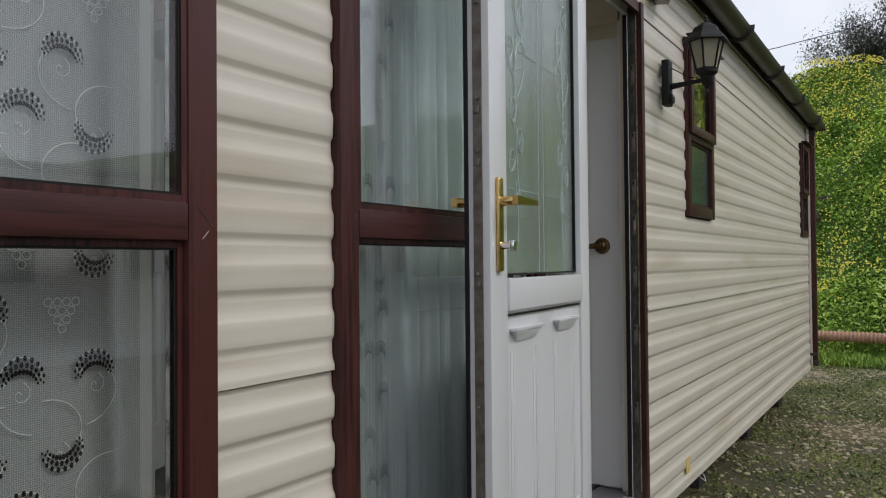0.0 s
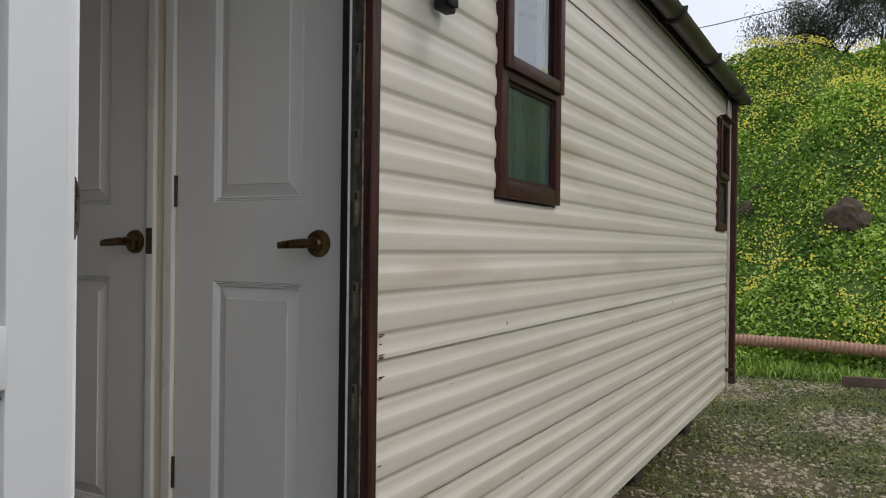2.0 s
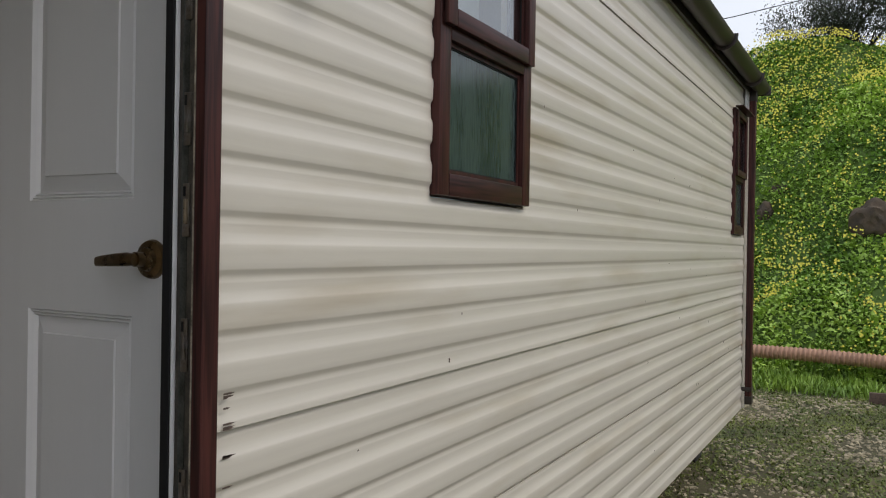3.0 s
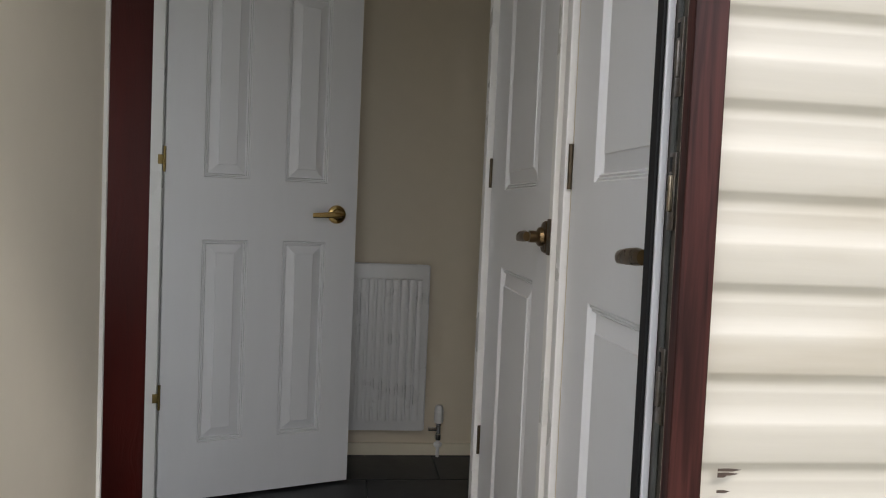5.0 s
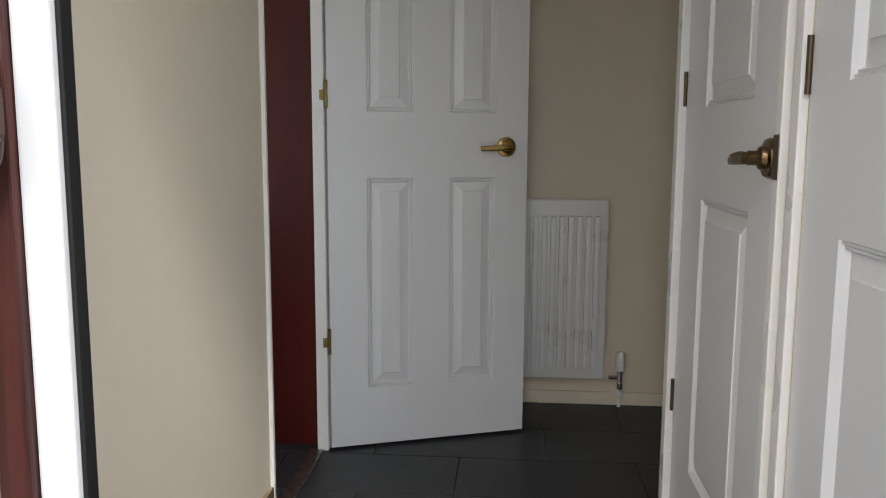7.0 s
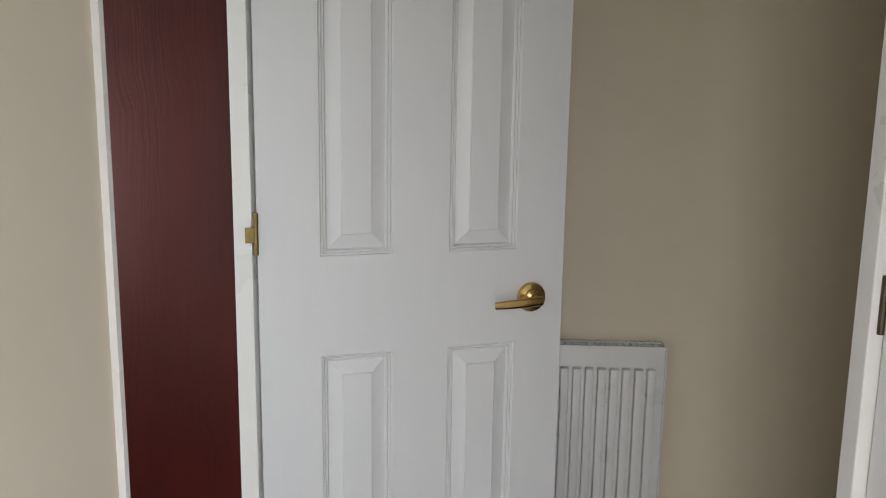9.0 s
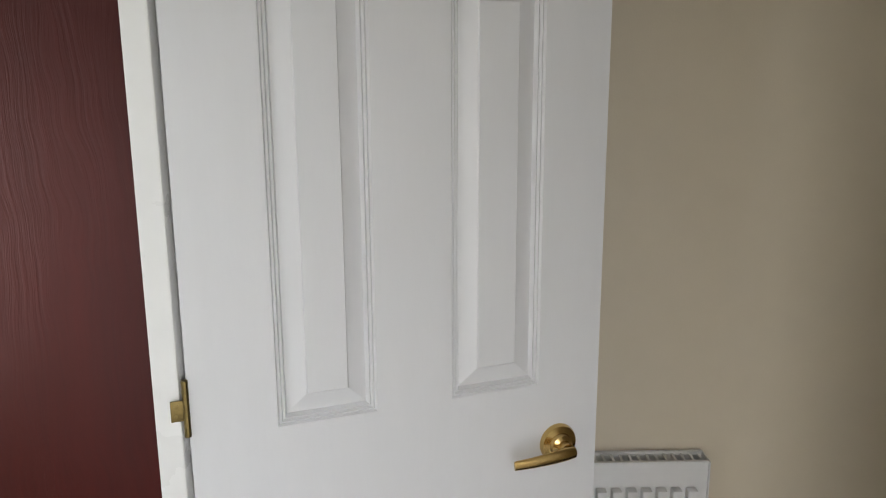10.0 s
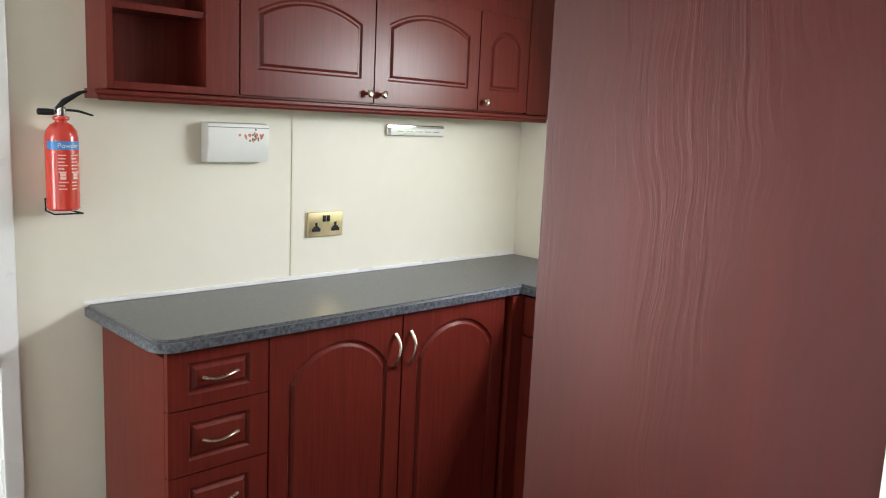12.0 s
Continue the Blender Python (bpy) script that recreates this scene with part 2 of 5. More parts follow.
M_GUTTER = material("brown gutter plastic", (0.035, 0.026, 0.022), 0.45, var=0.25, scale=3, stretch=(0.4, 1, 1))
M_UNDER = material("undercarriage", (0.03, 0.028, 0.025), 0.8, var=0.3)
M_GROUND = material("gravelly soil", (0.030, 0.034, 0.012), 0.95, var=0.4, scale=1.6, bump=0.9, bscale=60, color2=(0.12, 0.10, 0.05))
M_STONE = material("limestone gravel", (0.36, 0.31, 0.21), 0.9, var=0.5, scale=9, bump=0.4)
M_GRASS = material("grass blades", (0.05, 0.085, 0.014), 0.6, var=0.5, scale=2.2, color2=(0.22, 0.25, 0.05))
M_BANK = material("bank soil and moss", (0.045, 0.09, 0.014), 0.95, var=0.4, scale=1.2, bump=0.8, bscale=12, color2=(0.11, 0.18, 0.03))
M_LEAF = material("weed leaves", (0.10, 0.24, 0.03), 0.5, var=0.5, scale=0.9, color2=(0.50, 0.68, 0.12))
M_FLOWER = material("yellow petals", (0.86, 0.77, 0.10), 0.6, var=0.1)
M_TREELEAF = material("olive leaves", (0.075, 0.085, 0.06), 0.6, var=0.35, scale=4)
M_BARK = material("bark", (0.06, 0.05, 0.04), 0.9, var=0.3, scale=12, bump=0.5)
M_HOSE = material("terracotta corrugated pipe", (0.42, 0.24, 0.16), 0.6, var=0.12, scale=5)
M_PLANK = grained("weathered timber", (0.07, 0.045, 0.035), (0.16, 0.11, 0.085), 0.8, axis="Y")
M_RED = material("red extinguisher paint", (0.55, 0.045, 0.03), 0.22, var=0.05, coat=0.4)
M_CURTAIN = material("pale blue curtain", (0.52, 0.60, 0.62), 0.8, var=0.08, scale=3)
M_STICKER = material("faded yellow sticker", (0.62, 0.45, 0.16), 0.6, var=0.2, scale=20)
M_RUSTMARK = material("rust marks", (0.10, 0.07, 0.055), 0.8, var=0.4, scale=60)
M_BLUE = material("blue label print", (0.03, 0.20, 0.50), 0.4)
M_PALELABEL = material("pale label print", (0.72, 0.42, 0.38), 0.5)
M_PLASTIC = material("ivory plastic", (0.72, 0.72, 0.68), 0.35, var=0.03)
M_PETAL = material("coral flower print", (0.62, 0.20, 0.12), 0.5, var=0.3, scale=90)
M_PRINTLEAF = material("olive leaf print", (0.10, 0.14, 0.07), 0.5, var=0.3, scale=90)
M_DARKGLASS = material("dark window", (0.03, 0.035, 0.04), 0.08)
M_VERGE = material("verge grass", (0.10, 0.20, 0.02), 0.6, var=0.4, scale=2, color2=(0.28, 0.42, 0.05))
M_BOULDER = material("rough brown rock", (0.035, 0.028, 0.02), 0.95, var=0.4, scale=7, bump=1.0, bscale=25, color2=(0.12, 0.085, 0.055))
M_CABLE = material("black cable", (0.02, 0.02, 0.02), 0.6)
M_HINGE = material("chipped brown hinge paint", (0.042, 0.023, 0.020), 0.45, var=0.2, scale=20, bump=0.2, bscale=90)
chip = M_HINGE.node_tree.nodes["Color Ramp"].color_ramp
for at, tone in ((0.86, (0.060, 0.033, 0.029, 1)), (0.89, (0.40, 0.38, 0.39, 1))):
    chip.elements.new(at).color = tone
chip.elements[-1].color = (0.40, 0.38, 0.39, 1)


def pane_glass(name, tint=(0.97, 0.985, 0.98), rough=0.0, bumpy=0.0):
    m = bpy.data.materials.new(name)
    m.use_nodes = True
    nt = m.node_tree
    p = nt.nodes["Principled BSDF"]
    nt.nodes.remove(p)
    out = nt.nodes["Material Output"]
    t = nt.nodes.new("ShaderNodeBsdfTransparent") if rough == 0 else nt.nodes.new("ShaderNodeBsdfRefraction")
    t.inputs["Color"].default_value = (*tint, 1)
    if rough:
        t.inputs["Roughness"].default_value = rough
        t.inputs["IOR"].default_value = 1.05
    g = nt.nodes.new("ShaderNodeBsdfGlossy")
    g.inputs["Roughness"].default_value = 0.01 if rough == 0 else 0.12
    lw = nt.nodes.new("ShaderNodeLayerWeight")
    lw.inputs["Blend"].default_value = 0.5
    pw = nt.nodes.new("ShaderNodeMath")
    pw.operation = "POWER"
    pw.inputs[1].default_value = 2.8
    nt.links.new(lw.outputs["Facing"], pw.inputs[0])
    fr = nt.nodes.new("ShaderNodeMath")
    fr.operation = "MULTIPLY_ADD"
    fr.inputs[1].default_value, fr.inputs[2].default_value = 0.85, 0.06
    nt.links.new(pw.outputs[0], fr.inputs[0])
    mx = nt.nodes.new("ShaderNodeMixShader")
    nt.links.new(fr.outputs[0], mx.inputs[0])
    nt.links.new(t.outputs[0], mx.inputs[1])
    nt.links.new(g.outputs[0], mx.inputs[2])
    nt.links.new(mx.outputs[0], out.inputs[0])
    if bumpy:
        tc = nt.nodes.new("ShaderNodeTexCoord")
        n = nt.nodes.new("ShaderNodeTexNoise")
        n.inputs["Scale"].default_value = 260
        b = nt.nodes.new("ShaderNodeBump")
        b.inputs["Strength"].default_value, b.inputs["Distance"].default_value = bumpy, 0.002
        nt.links.new(tc.outputs["Object"], n.inputs["Vector"])
        nt.links.new(n.outputs["Fac"], b.inputs["Height"])
        nt.links.new(b.outputs[0], t.inputs["Normal"])
        nt.links.new(b.outputs[0], g.inputs["Normal"])
    return m


M_GLASS = pane_glass("window glass")
M_OBSCURE = pane_glass("obscure glass", (0.90, 0.95, 0.91), 0.16, 0.25)
nt = M_OBSCURE.node_tree
old = nt.nodes["Mix Shader"]
fro = nt.nodes.new("ShaderNodeBsdfTranslucent")
fro.inputs["Color"].default_value = (0.68, 0.78, 0.75, 1)
dif = nt.nodes.new("ShaderNodeBsdfDiffuse")
dif.inputs["Color"].default_value = (0.60, 0.69, 0.66, 1)
m1, m2 = nt.nodes.new("ShaderNodeMixShader"), nt.nodes.new("ShaderNodeMixShader")
m1.inputs[0].default_value, m2.inputs[0].default_value = 0.5, 0.24
nt.links.new(fro.outputs[0], m1.inputs[1])
nt.links.new(dif.outputs[0], m1.inputs[2])
nt.links.new(old.outputs[0], m2.inputs[1])
nt.links.new(m1.outputs[0], m2.inputs[2])
nt.links.new(m2.outputs[0], nt.nodes["Material Output"].inputs[0])
M_STREAK = grained("streaked privacy glass", (0.012, 0.022, 0.023), (0.055, 0.080, 0.078), 0.1, across=160, along=9, bump=0.2)


# ---- mesh helpers ----
def part(name, bm, mat, parent=None, label="", category="", group="", kind="", smooth=0.6):
    me = bpy.data.meshes.new(name)
    bmesh.ops.recalc_face_normals(bm, faces=bm.faces)
    bm.to_mesh(me)
    bm.free()
    me.materials.append(mat)
    if smooth:
        me.shade_smooth()
        me.set_sharp_from_angle(angle=smooth)
    ob = new(name, me)
    if parent:
        ob.parent = parent
    return tagged(ob, label, category, group, kind)


def raw(name, verts, faces, mat, parent=None, label="", category="", kind="", smooth=False):
    me = bpy.data.meshes.new(name)
    me.from_pydata(verts, [], faces)
    me.materials.append(mat)
    if smooth:
        me.shade_smooth()
    ob = new(name, me)
    if parent:
        ob.parent = parent
    return tagged(ob, label, category, "", kind)


def thing(name, loc, rz=0.0, label="", category="", group=""):
    e = new(name)
    e.empty_display_size = 0.05
    e.matrix_basis = pose(*loc, 0, 0, rz)
    return tagged(e, label, category, group)


def box(bm, x0, x1, y0, y1, z0, z1, bev=0.0, seg=2):
    vs = [bm.verts.new((x, y, z)) for x in (x0, x1) for y in (y0, y1) for z in (z0, z1)]
    fs = [bm.faces.new([vs[i] for i in q]) for q in ((0, 1, 3, 2), (4, 6, 7, 5), (0, 4, 5, 1), (2, 3, 7, 6), (0, 2, 6, 4), (1, 5, 7, 3))]
    if bev:
        es = list({e for f in fs for e in f.edges})
        bmesh.ops.bevel(bm, geom=es, offset=bev, segments=seg, affect="EDGES", profile=0.6, clamp_overlap=True)
    return bm


def boxed(*args, **kw):
    return box(bmesh.new(), *args, **kw)


def sweep(bm, pts, r, n=10, cap=True, rs=None):
    """A round tube along points; rs gives a radius (or a pair, wide and flat) at each."""
    rings = []
    pts = [Vector(p) for p in pts]
    up = Vector((0, 0, 1))
    for i, p in enumerate(pts):
        d = (pts[min(i + 1, len(pts) - 1)] - pts[max(i - 1, 0)]).normalized()
        a = d.cross(up)
        if a.length < 0.05:
            a = d.cross(Vector((0, 1, 0)))
        a.normalize()
        b = a.cross(d)
        rr = rs[i] if rs else r
        ra, rb = rr if isinstance(rr, tuple) else (rr, rr)
        rings.append([bm.verts.new(p + a * math.cos(2 * math.pi * k / n) * ra + b * math.sin(2 * math.pi * k / n) * rb) for k in range(n)])
    for r0, r1 in zip(rings, rings[1:]):
        for k in range(n):
            bm.faces.new((r0[k], r0[(k + 1) % n], r1[(k + 1) % n], r1[k]))
    if cap:
        bm.faces.new(rings[0][::-1])
        bm.faces.new(rings[-1])
    return bm


def lathe(bm, prof, n=24, origin=(0, 0, 0), axis="Z"):
    """A turned shape: prof is (radius, height) pairs."""
    o = Vector(origin)
    rings = []
    for r, h in prof:
        ring = []
        for k in range(n):
            c, s = math.cos(2 * math.pi * k / n) * r, math.sin(2 * math.pi * k / n) * r
            v = {"Z": (c, s, h), "Y": (c, h, s), "X": (h, c, s)}[axis]
            ring.append(bm.verts.new(o + Vector(v)))
        rings.append(ring)
    for r0, r1 in zip(rings, rings[1:]):
        for k in range(n):
            bm.faces.new((r0[k], r0[(k + 1) % n], r1[(k + 1) % n], r1[k]))
    bm.faces.new(rings[0][::-1])
    bm.faces.new(rings[-1])
    return bm


def rect_outline(x0, x1, z0, z1):
    return lambda i: [(x0 + i, z0 + i), (x1 - i, z0 + i), (x1 - i, z1 - i), (x0 + i, z1 - i)]


def arch_outline(x0, x1, z0, zs, za, n=10):
    def f(i):
        a, b, lo, sp, ap = x0 + i, x1 - i, z0 + i, zs - i * 0.8, za - i
        pts = [(a, lo), (b, lo)]
        w, h = (b - a) / 2, ap - sp
        rad = (w * w + h * h) / (2 * h)
        c, cz = (a + b) / 2, ap - rad
        t0 = math.asin(min(1, w / rad))
        pts += [(c + rad * math.sin(t0 * (1 - 2 * k / n)), cz + rad * math.cos(t0 * (1 - 2 * k / n))) for k in range(n + 1)]
        return pts
    return f


def leaf(w, h, t, outlines, rings, both=True):
    """A door leaf in its own x-z plane, front at y 0 and back at y t, with sunk and raised panels: rings are (inset, depth)."""
    bm = bmesh.new()
    sides = [(0.0, 1.0), (t, -1.0)] if both else [(0.0, 1.0)]
    loops = []
    for y0, sg in sides:
        outer = [bm.verts.new((x, y0, z)) for x, z in ((0, 0), (w, 0), (w, h), (0, h))]
        es = [bm.edges.new((outer[k], outer[(k + 1) % 4])) for k in range(4)]
        loops.append(outer)
        for o in outlines:
            prev = None
            for i, d in rings:
                cur = [bm.verts.new((x, y0 + sg * d, z)) for x, z in o(i)]
                m = len(cur)
                if prev is None:
                    es += [bm.edges.new((cur[k], cur[(k + 1) % m])) for k in range(m)]
                else:
                    for k in range(m):
                        bm.faces.new((prev[k], prev[(k + 1) % m], cur[(k + 1) % m], cur[k]))
                prev = cur
            bm.faces.new(prev)
        bmesh.ops.triangle_fill(bm, use_beauty=True, edges=es)
    if not both:
        outer = [bm.verts.new((x, t, z)) for x, z in ((0, 0), (w, 0), (w, h), (0, h))]
        bm.faces.new(outer)
        loops.append(outer)
    a, b = loops
    for k in range(4):
        bm.faces.new((a[k], a[(k + 1) % 4], b[(k + 1) % 4], b[k]))
    return bm


RINGS = [(0, 0), (0.003, 0.005), (0.006, 0.002), (0.009, 0.007), (0.012, 0.004), (0.016, 0.012), (0.046, 0.003), (0.048, 0.0)]
CABRINGS = [(0, 0), (0.006, 0.006), (0.012, 0.006), (0.020, -0.002), (0.026, -0.002)]

GROUND_Z = -0.45

# ---- setting: ground and bank ----
def ground_height(x, y):
    """Level yard, then the steep overgrown bank beyond it."""
    edge = 9.3 + 0.25 * math.sin(y * 0.9) + 0.12 * y * 0.3
    s = min(max((x - edge) / 4.9, 0), 1)
    rise = 5.08 * (s * 0.85 + 0.15 * s * s * (3 - 2 * s))
    if s <= 0:
        return GROUND_Z + rise
    ledge = 0.30 * math.sin(s * 13 + 0.7 * math.sin(y * 0.8) + 0.5) * (1 - s)
    return GROUND_Z + rise + (noise.noise(Vector((x * 0.8, y * 0.8, 0))) * 0.35 + ledge) * min(1, s * 6)


def make_ground():
    verts, faces = [], []
    xs = [-400, -60, -12] + [-6 + 0.5 * i for i in range(29)] + [8.5 + 0.2 * i for i in range(34)] + [16, 20, 60, 400]
    ys = [-400, -60, -20] + [-12 + 0.5 * i for i in range(40)] + [12, 20, 60, 400]
    for x in xs:
        for y in ys:
            verts.append((x, y, ground_height(x, y)))
    n = len(ys)
    for i in range(len(xs) - 1):
        for j in range(n - 1):
            faces.append((i * n + j, (i + 1) * n + j, (i + 1) * n + j + 1, i * n + j + 1))
    g = raw("ground", verts, faces, M_GROUND, kind="structure", label="dry gravelly soil yard with patchy grass and a steep bank", smooth=True)
    g.data.materials.append(M_BANK)
    for p in g.data.polygons:
        p.material_index = 1 if p.center.x > 9.2 or abs(p.center.y) > 12 else 0
    return g


make_ground()

# ---- setting: caravan shell ----
LEFT, RIGHT = -8.0, 5.45
BASE, EAVE = -0.12, 2.36
OPENINGS = [(-3.10, -2.322, 0.22, 1.98), (-2.009, -1.02, 0.22, 1.98), (-0.829, 0.0, -0.02, 2.03), (0.697, 1.25, 1.185, 2.08), (4.86, 5.31, 1.185, 2.08)]


def cut_wall(x0, x1, z0, z1, holes):
    """Rectangles that tile a wall around its openings."""
    xs = sorted({x0, x1, *[h[0] for h in holes], *[h[1] for h in holes]})
    out = []
    for a, b in zip(xs, xs[1:]):
        hs = [h for h in holes if h[0] <= a and h[1] >= b]
        z = z0
        for h in sorted(hs, key=lambda q: q[2]):
            if h[2] > z:
                out.append((a, b, z, h[2]))
            z = h[3]
        if z < z1:
            out.append((a, b, z, z1))
    return out


SEAMS = [BASE, 0.36, 0.757, 2.0, EAVE]
PITCH = 0.0985
PROFILE = [(0.0, 0.0030), (0.006, 0.0034), (0.011, 0.0030), (0.015, 0.0022), (0.019, 0.0030), (0.023, 0.0020), (0.027, 0.0026), (0.031, 0.0014), (0.037, 0.0012),
           (0.045, -0.0026), (0.050, -0.0036), (0.060, -0.0036), (0.078, -0.0030), (0.088, -0.0027), (0.092, -0.0018)]


def siding_points(z0, z1, start, lip, depth=1.0):
    """Profile of pressed sheet from top to bottom: rounded ribs over sharp shadow grooves."""
    pts = []
    g = start - 0.1 + PITCH
    while g > z0 - PITCH:
        for dz, y in PROFILE:
            z = g - dz
            if z0 < z < z1:
                pts.append((z, y * depth))
        g -= PITCH
    pts = sorted(set(pts), reverse=True)
    first, last = pts[0][1], pts[-1][1]
    return [(z1 - 0.0035, 0.012), (z1 - 0.0035, first + lip)] + [(z, y + lip) for z, y in pts if z0 + 0.003 < z < z1 - 0.006] + [(z0, last + lip), (z0, 0.012)]


def make_front():
    core = bmesh.new()
    for a, b, z0, z1 in cut_wall(LEFT, RIGHT, BASE + 0.01, EAVE, OPENINGS):
        box(core, a, b, 0.015, 0.085, z0, z1)
    wall = part("wall_front", core, M_WALL, kind="structure", label="caravan front wall clad in pressed cream metal siding", smooth=0)
    holes = [(a - 0.0, b + 0.0, c, d) for a, b, c, d in OPENINGS]
    for s in range(4):
        z0, z1 = SEAMS[s], SEAMS[s + 1]
        for a, b, c, d in cut_wall(LEFT, RIGHT, z0, z1, [(h[0], h[1], max(h[2], z0), min(h[3], z1)) for h in holes if h[2] < z1 and h[3] > z0]):
            pts = siding_points(c, d, z1, 0.0015 * (s % 2), (1.45, 1.3, 1.0, 1.0)[s])
            n = max(1, int((b - a) / 0.25))
            verts, faces = [], []
            for i in range(n + 1):
                x = a + (b - a) * i / n
                verts += [(x, y, z) for z, y in pts]
            m = len(pts)
            for i in range(n):
                for j in range(m - 1):
                    faces.append((i * m + j, i * m + j + 1, (i + 1) * m + j + 1, (i + 1) * m + j))
            ob = raw("siding_sheet", verts, faces, M_SIDING, wall, smooth=True)
            ob.data.set_sharp_from_angle(angle=1.0)
            ob["kind"] = ""


make_front()


def slab(name, x0, x1, y0, y1, z0, z1, mat, label="", bev=0.0):
    return part(name, boxed(x0, x1, y0, y1, z0, z1, bev), mat, kind="structure", label=label, smooth=0)


slab("floor", -8.0, 5.4, 0.02, 4.1, -0.10, -0.012, M_GROUT, "grey grouted floor under dark slate tiles")
slab("ceiling", -8.0, 5.4, 0.085, 4.02, 2.12, 2.16, M_TRIM, "white vinyl ceiling")
slab("roof", LEFT - 0.05, RIGHT + 0.05, -0.03, 4.2, EAVE + 0.002, EAVE + 0.05, M_GUTTER, "dark caravan roof sheet")
core = bmesh.new()
for a, b, z0, z1 in cut_wall(LEFT, RIGHT, BASE, EAVE, [(-2.45, -1.45, 1.08, 1.96)]):
    box(core, a, b, 4.02, 4.10, z0, z1)
part("wall_back", core, M_KWALL, kind="structure", label="pale yellow kitchen outer wall", smooth=0)
slab("wall_end_far", RIGHT - 0.07, RIGHT - 0.002, 0.0855, 4.019, BASE, EAVE, M_SIDING, "cream end wall of the caravan")
slab("wall_end_near", LEFT, LEFT + 0.07, 0.0855, 4.019, BASE, EAVE, M_SIDING, "cream end wall of the caravan")
slab("wall_kitchen_side", -3.235, -3.165, 2.015, 4.019, -0.012, 2.12, M_KWALL, "pale yellow kitchen partition wall")
slab("wall_kitchen_side_near", -3.235, -3.165, 0.0855, 1.25, -0.012, 2.12, M_KWALL, "pale yellow partition wall")
slab("wall_over_opening", -3.235, -3.165, 1.2505, 2.0145, 1.98, 2.12, M_KWALL, "wall above the inner doorway")
slab("wall_lobby_side", -1.075, -1.03, 0.0855, 1.395, -0.012, 2.12, M_WALL, "cream vinyl lobby partition")
slab("wall_over_lobby_door", -1.075, -1.03, 1.3955, 2.0, 1.99, 2.12, M_WALL, "cream wall above the lobby doorway")
slab("wall_lobby_back", -1.029, 1.6, 2.60, 2.66, -0.012, 2.12, M_WALLBACK, "sand coloured vinyl lobby wall")
slab("wall_corridor_end", 1.6, 1.66, 1.6, 2.66, -0.012, 2.12, M_WALLBACK, "sand coloured corridor wall")
slab("wall_corridor_side", 0.10, 1.6, 1.60, 1.66, -0.012, 2.12, M_WALLBACK, "sand coloured corridor side wall")
slab("wall_doors_core", 0.075, 0.10, 0.0855, 1.66, -0.012, 2.12, M_WALL, "cream wall behind the lobby doors")
slab("wall_tall_unit_side", -1.0585, -1.03, 2.07, 2.5995, -0.012, 2.12, M_WALL, "cream partition beside the tall unit")

# ---- setting: trims ----
slab("trim", -1.085, -1.02, 1.3955, 1.408, -0.012, 1.99, M_TRIM, "white gloss edge trim of the partition")
slab("trim", -1.053, -1.014, 2.0, 2.048, -0.012, 1.99, M_TRIM, "white gloss door jamb", 0.003)
slab("trim", -1.053, -1.008, 1.4085, 1.9995, 1.95, 1.9895, M_TRIM, "white gloss door head", 0.003)
slab("baseboard", -1.02, 1.6, 2.585, 2.5995, -0.012, 0.052, M_CREAMTRIM, "cream painted skirting strip", 0.003)
slab("baseboard", -1.0295, -1.02, 0.10, 1.39, -0.012, 0.05, M_CREAMTRIM, "cream painted skirting strip", 0.002)
slab("trim", -1.075, -1.03, 1.41, 1.997, -0.011, 0.006, M_STEEL, "brushed metal threshold strip", 0.002)


# ---- doors ----
M_DARKHINGE = material("darkened brass hinge", (0.075, 0.055, 0.032), 0.4, metal=0.6, var=0.3, scale=60)


def lever(parent, x, z, y=0.0, side=-1, mat=M_BRASS, reach=0.105, droop=0.006):
    """A turned rose and a tapering lever that reaches along x towards side."""
    e = lathe(bmesh.new(), [(0.0355, 0), (0.0355, -0.003), (0.033, -0.009), (0.022, -0.012), (0.020, -0.020), (0.013, -0.024), (0.013, -0.040), (0.0, -0.042)][:-1],
              28, (x, y, z), "Y")
    part("door_handle_rose", e, mat, parent, "round brass rose")
    pts = [(x - side * 0.008, y - 0.047, z), (x + side * 0.01, y - 0.048, z), (x + side * 0.04, y - 0.050, z - droop * 0.3), (x + side * 0.075, y - 0.048, z - droop * 0.7), (x + side * reach, y - 0.044, z - droop)]
    part("door_handle", sweep(bmesh.new(), pts, 0.01, 14, rs=[(0.008, 0.0105), (0.009, 0.0125), (0.0055, 0.0115), (0.0045, 0.0100), (0.0042, 0.0085)]), mat, parent, "tapering brass lever handle")


def butt_hinge(parent, x, z, mat=M_OLDBRASS, plate=-0.004):
    tall = plate < -0.01
    z0, z1 = (z + 0.014, z + 0.046) if tall else (z, z + 0.06)
    bm = boxed(x + plate, x, -0.006, -0.0025, z0, z1, 0.0008)
    if tall:
        for sz in (z0 + 0.008, z1 - 0.008):
            lathe(bm, [(0.0034, -0.006), (0.0034, -0.0066), (0.0022, -0.0069)], 10, (x + plate * 0.62, 0, sz), "Y")
    lathe(bm, [(0.005, z - 0.012), (0.005, z + 0.076)], 10, (x, -0.004, 0), "Z")
    part("hinge", bm, mat, parent, "small brass butt hinge")


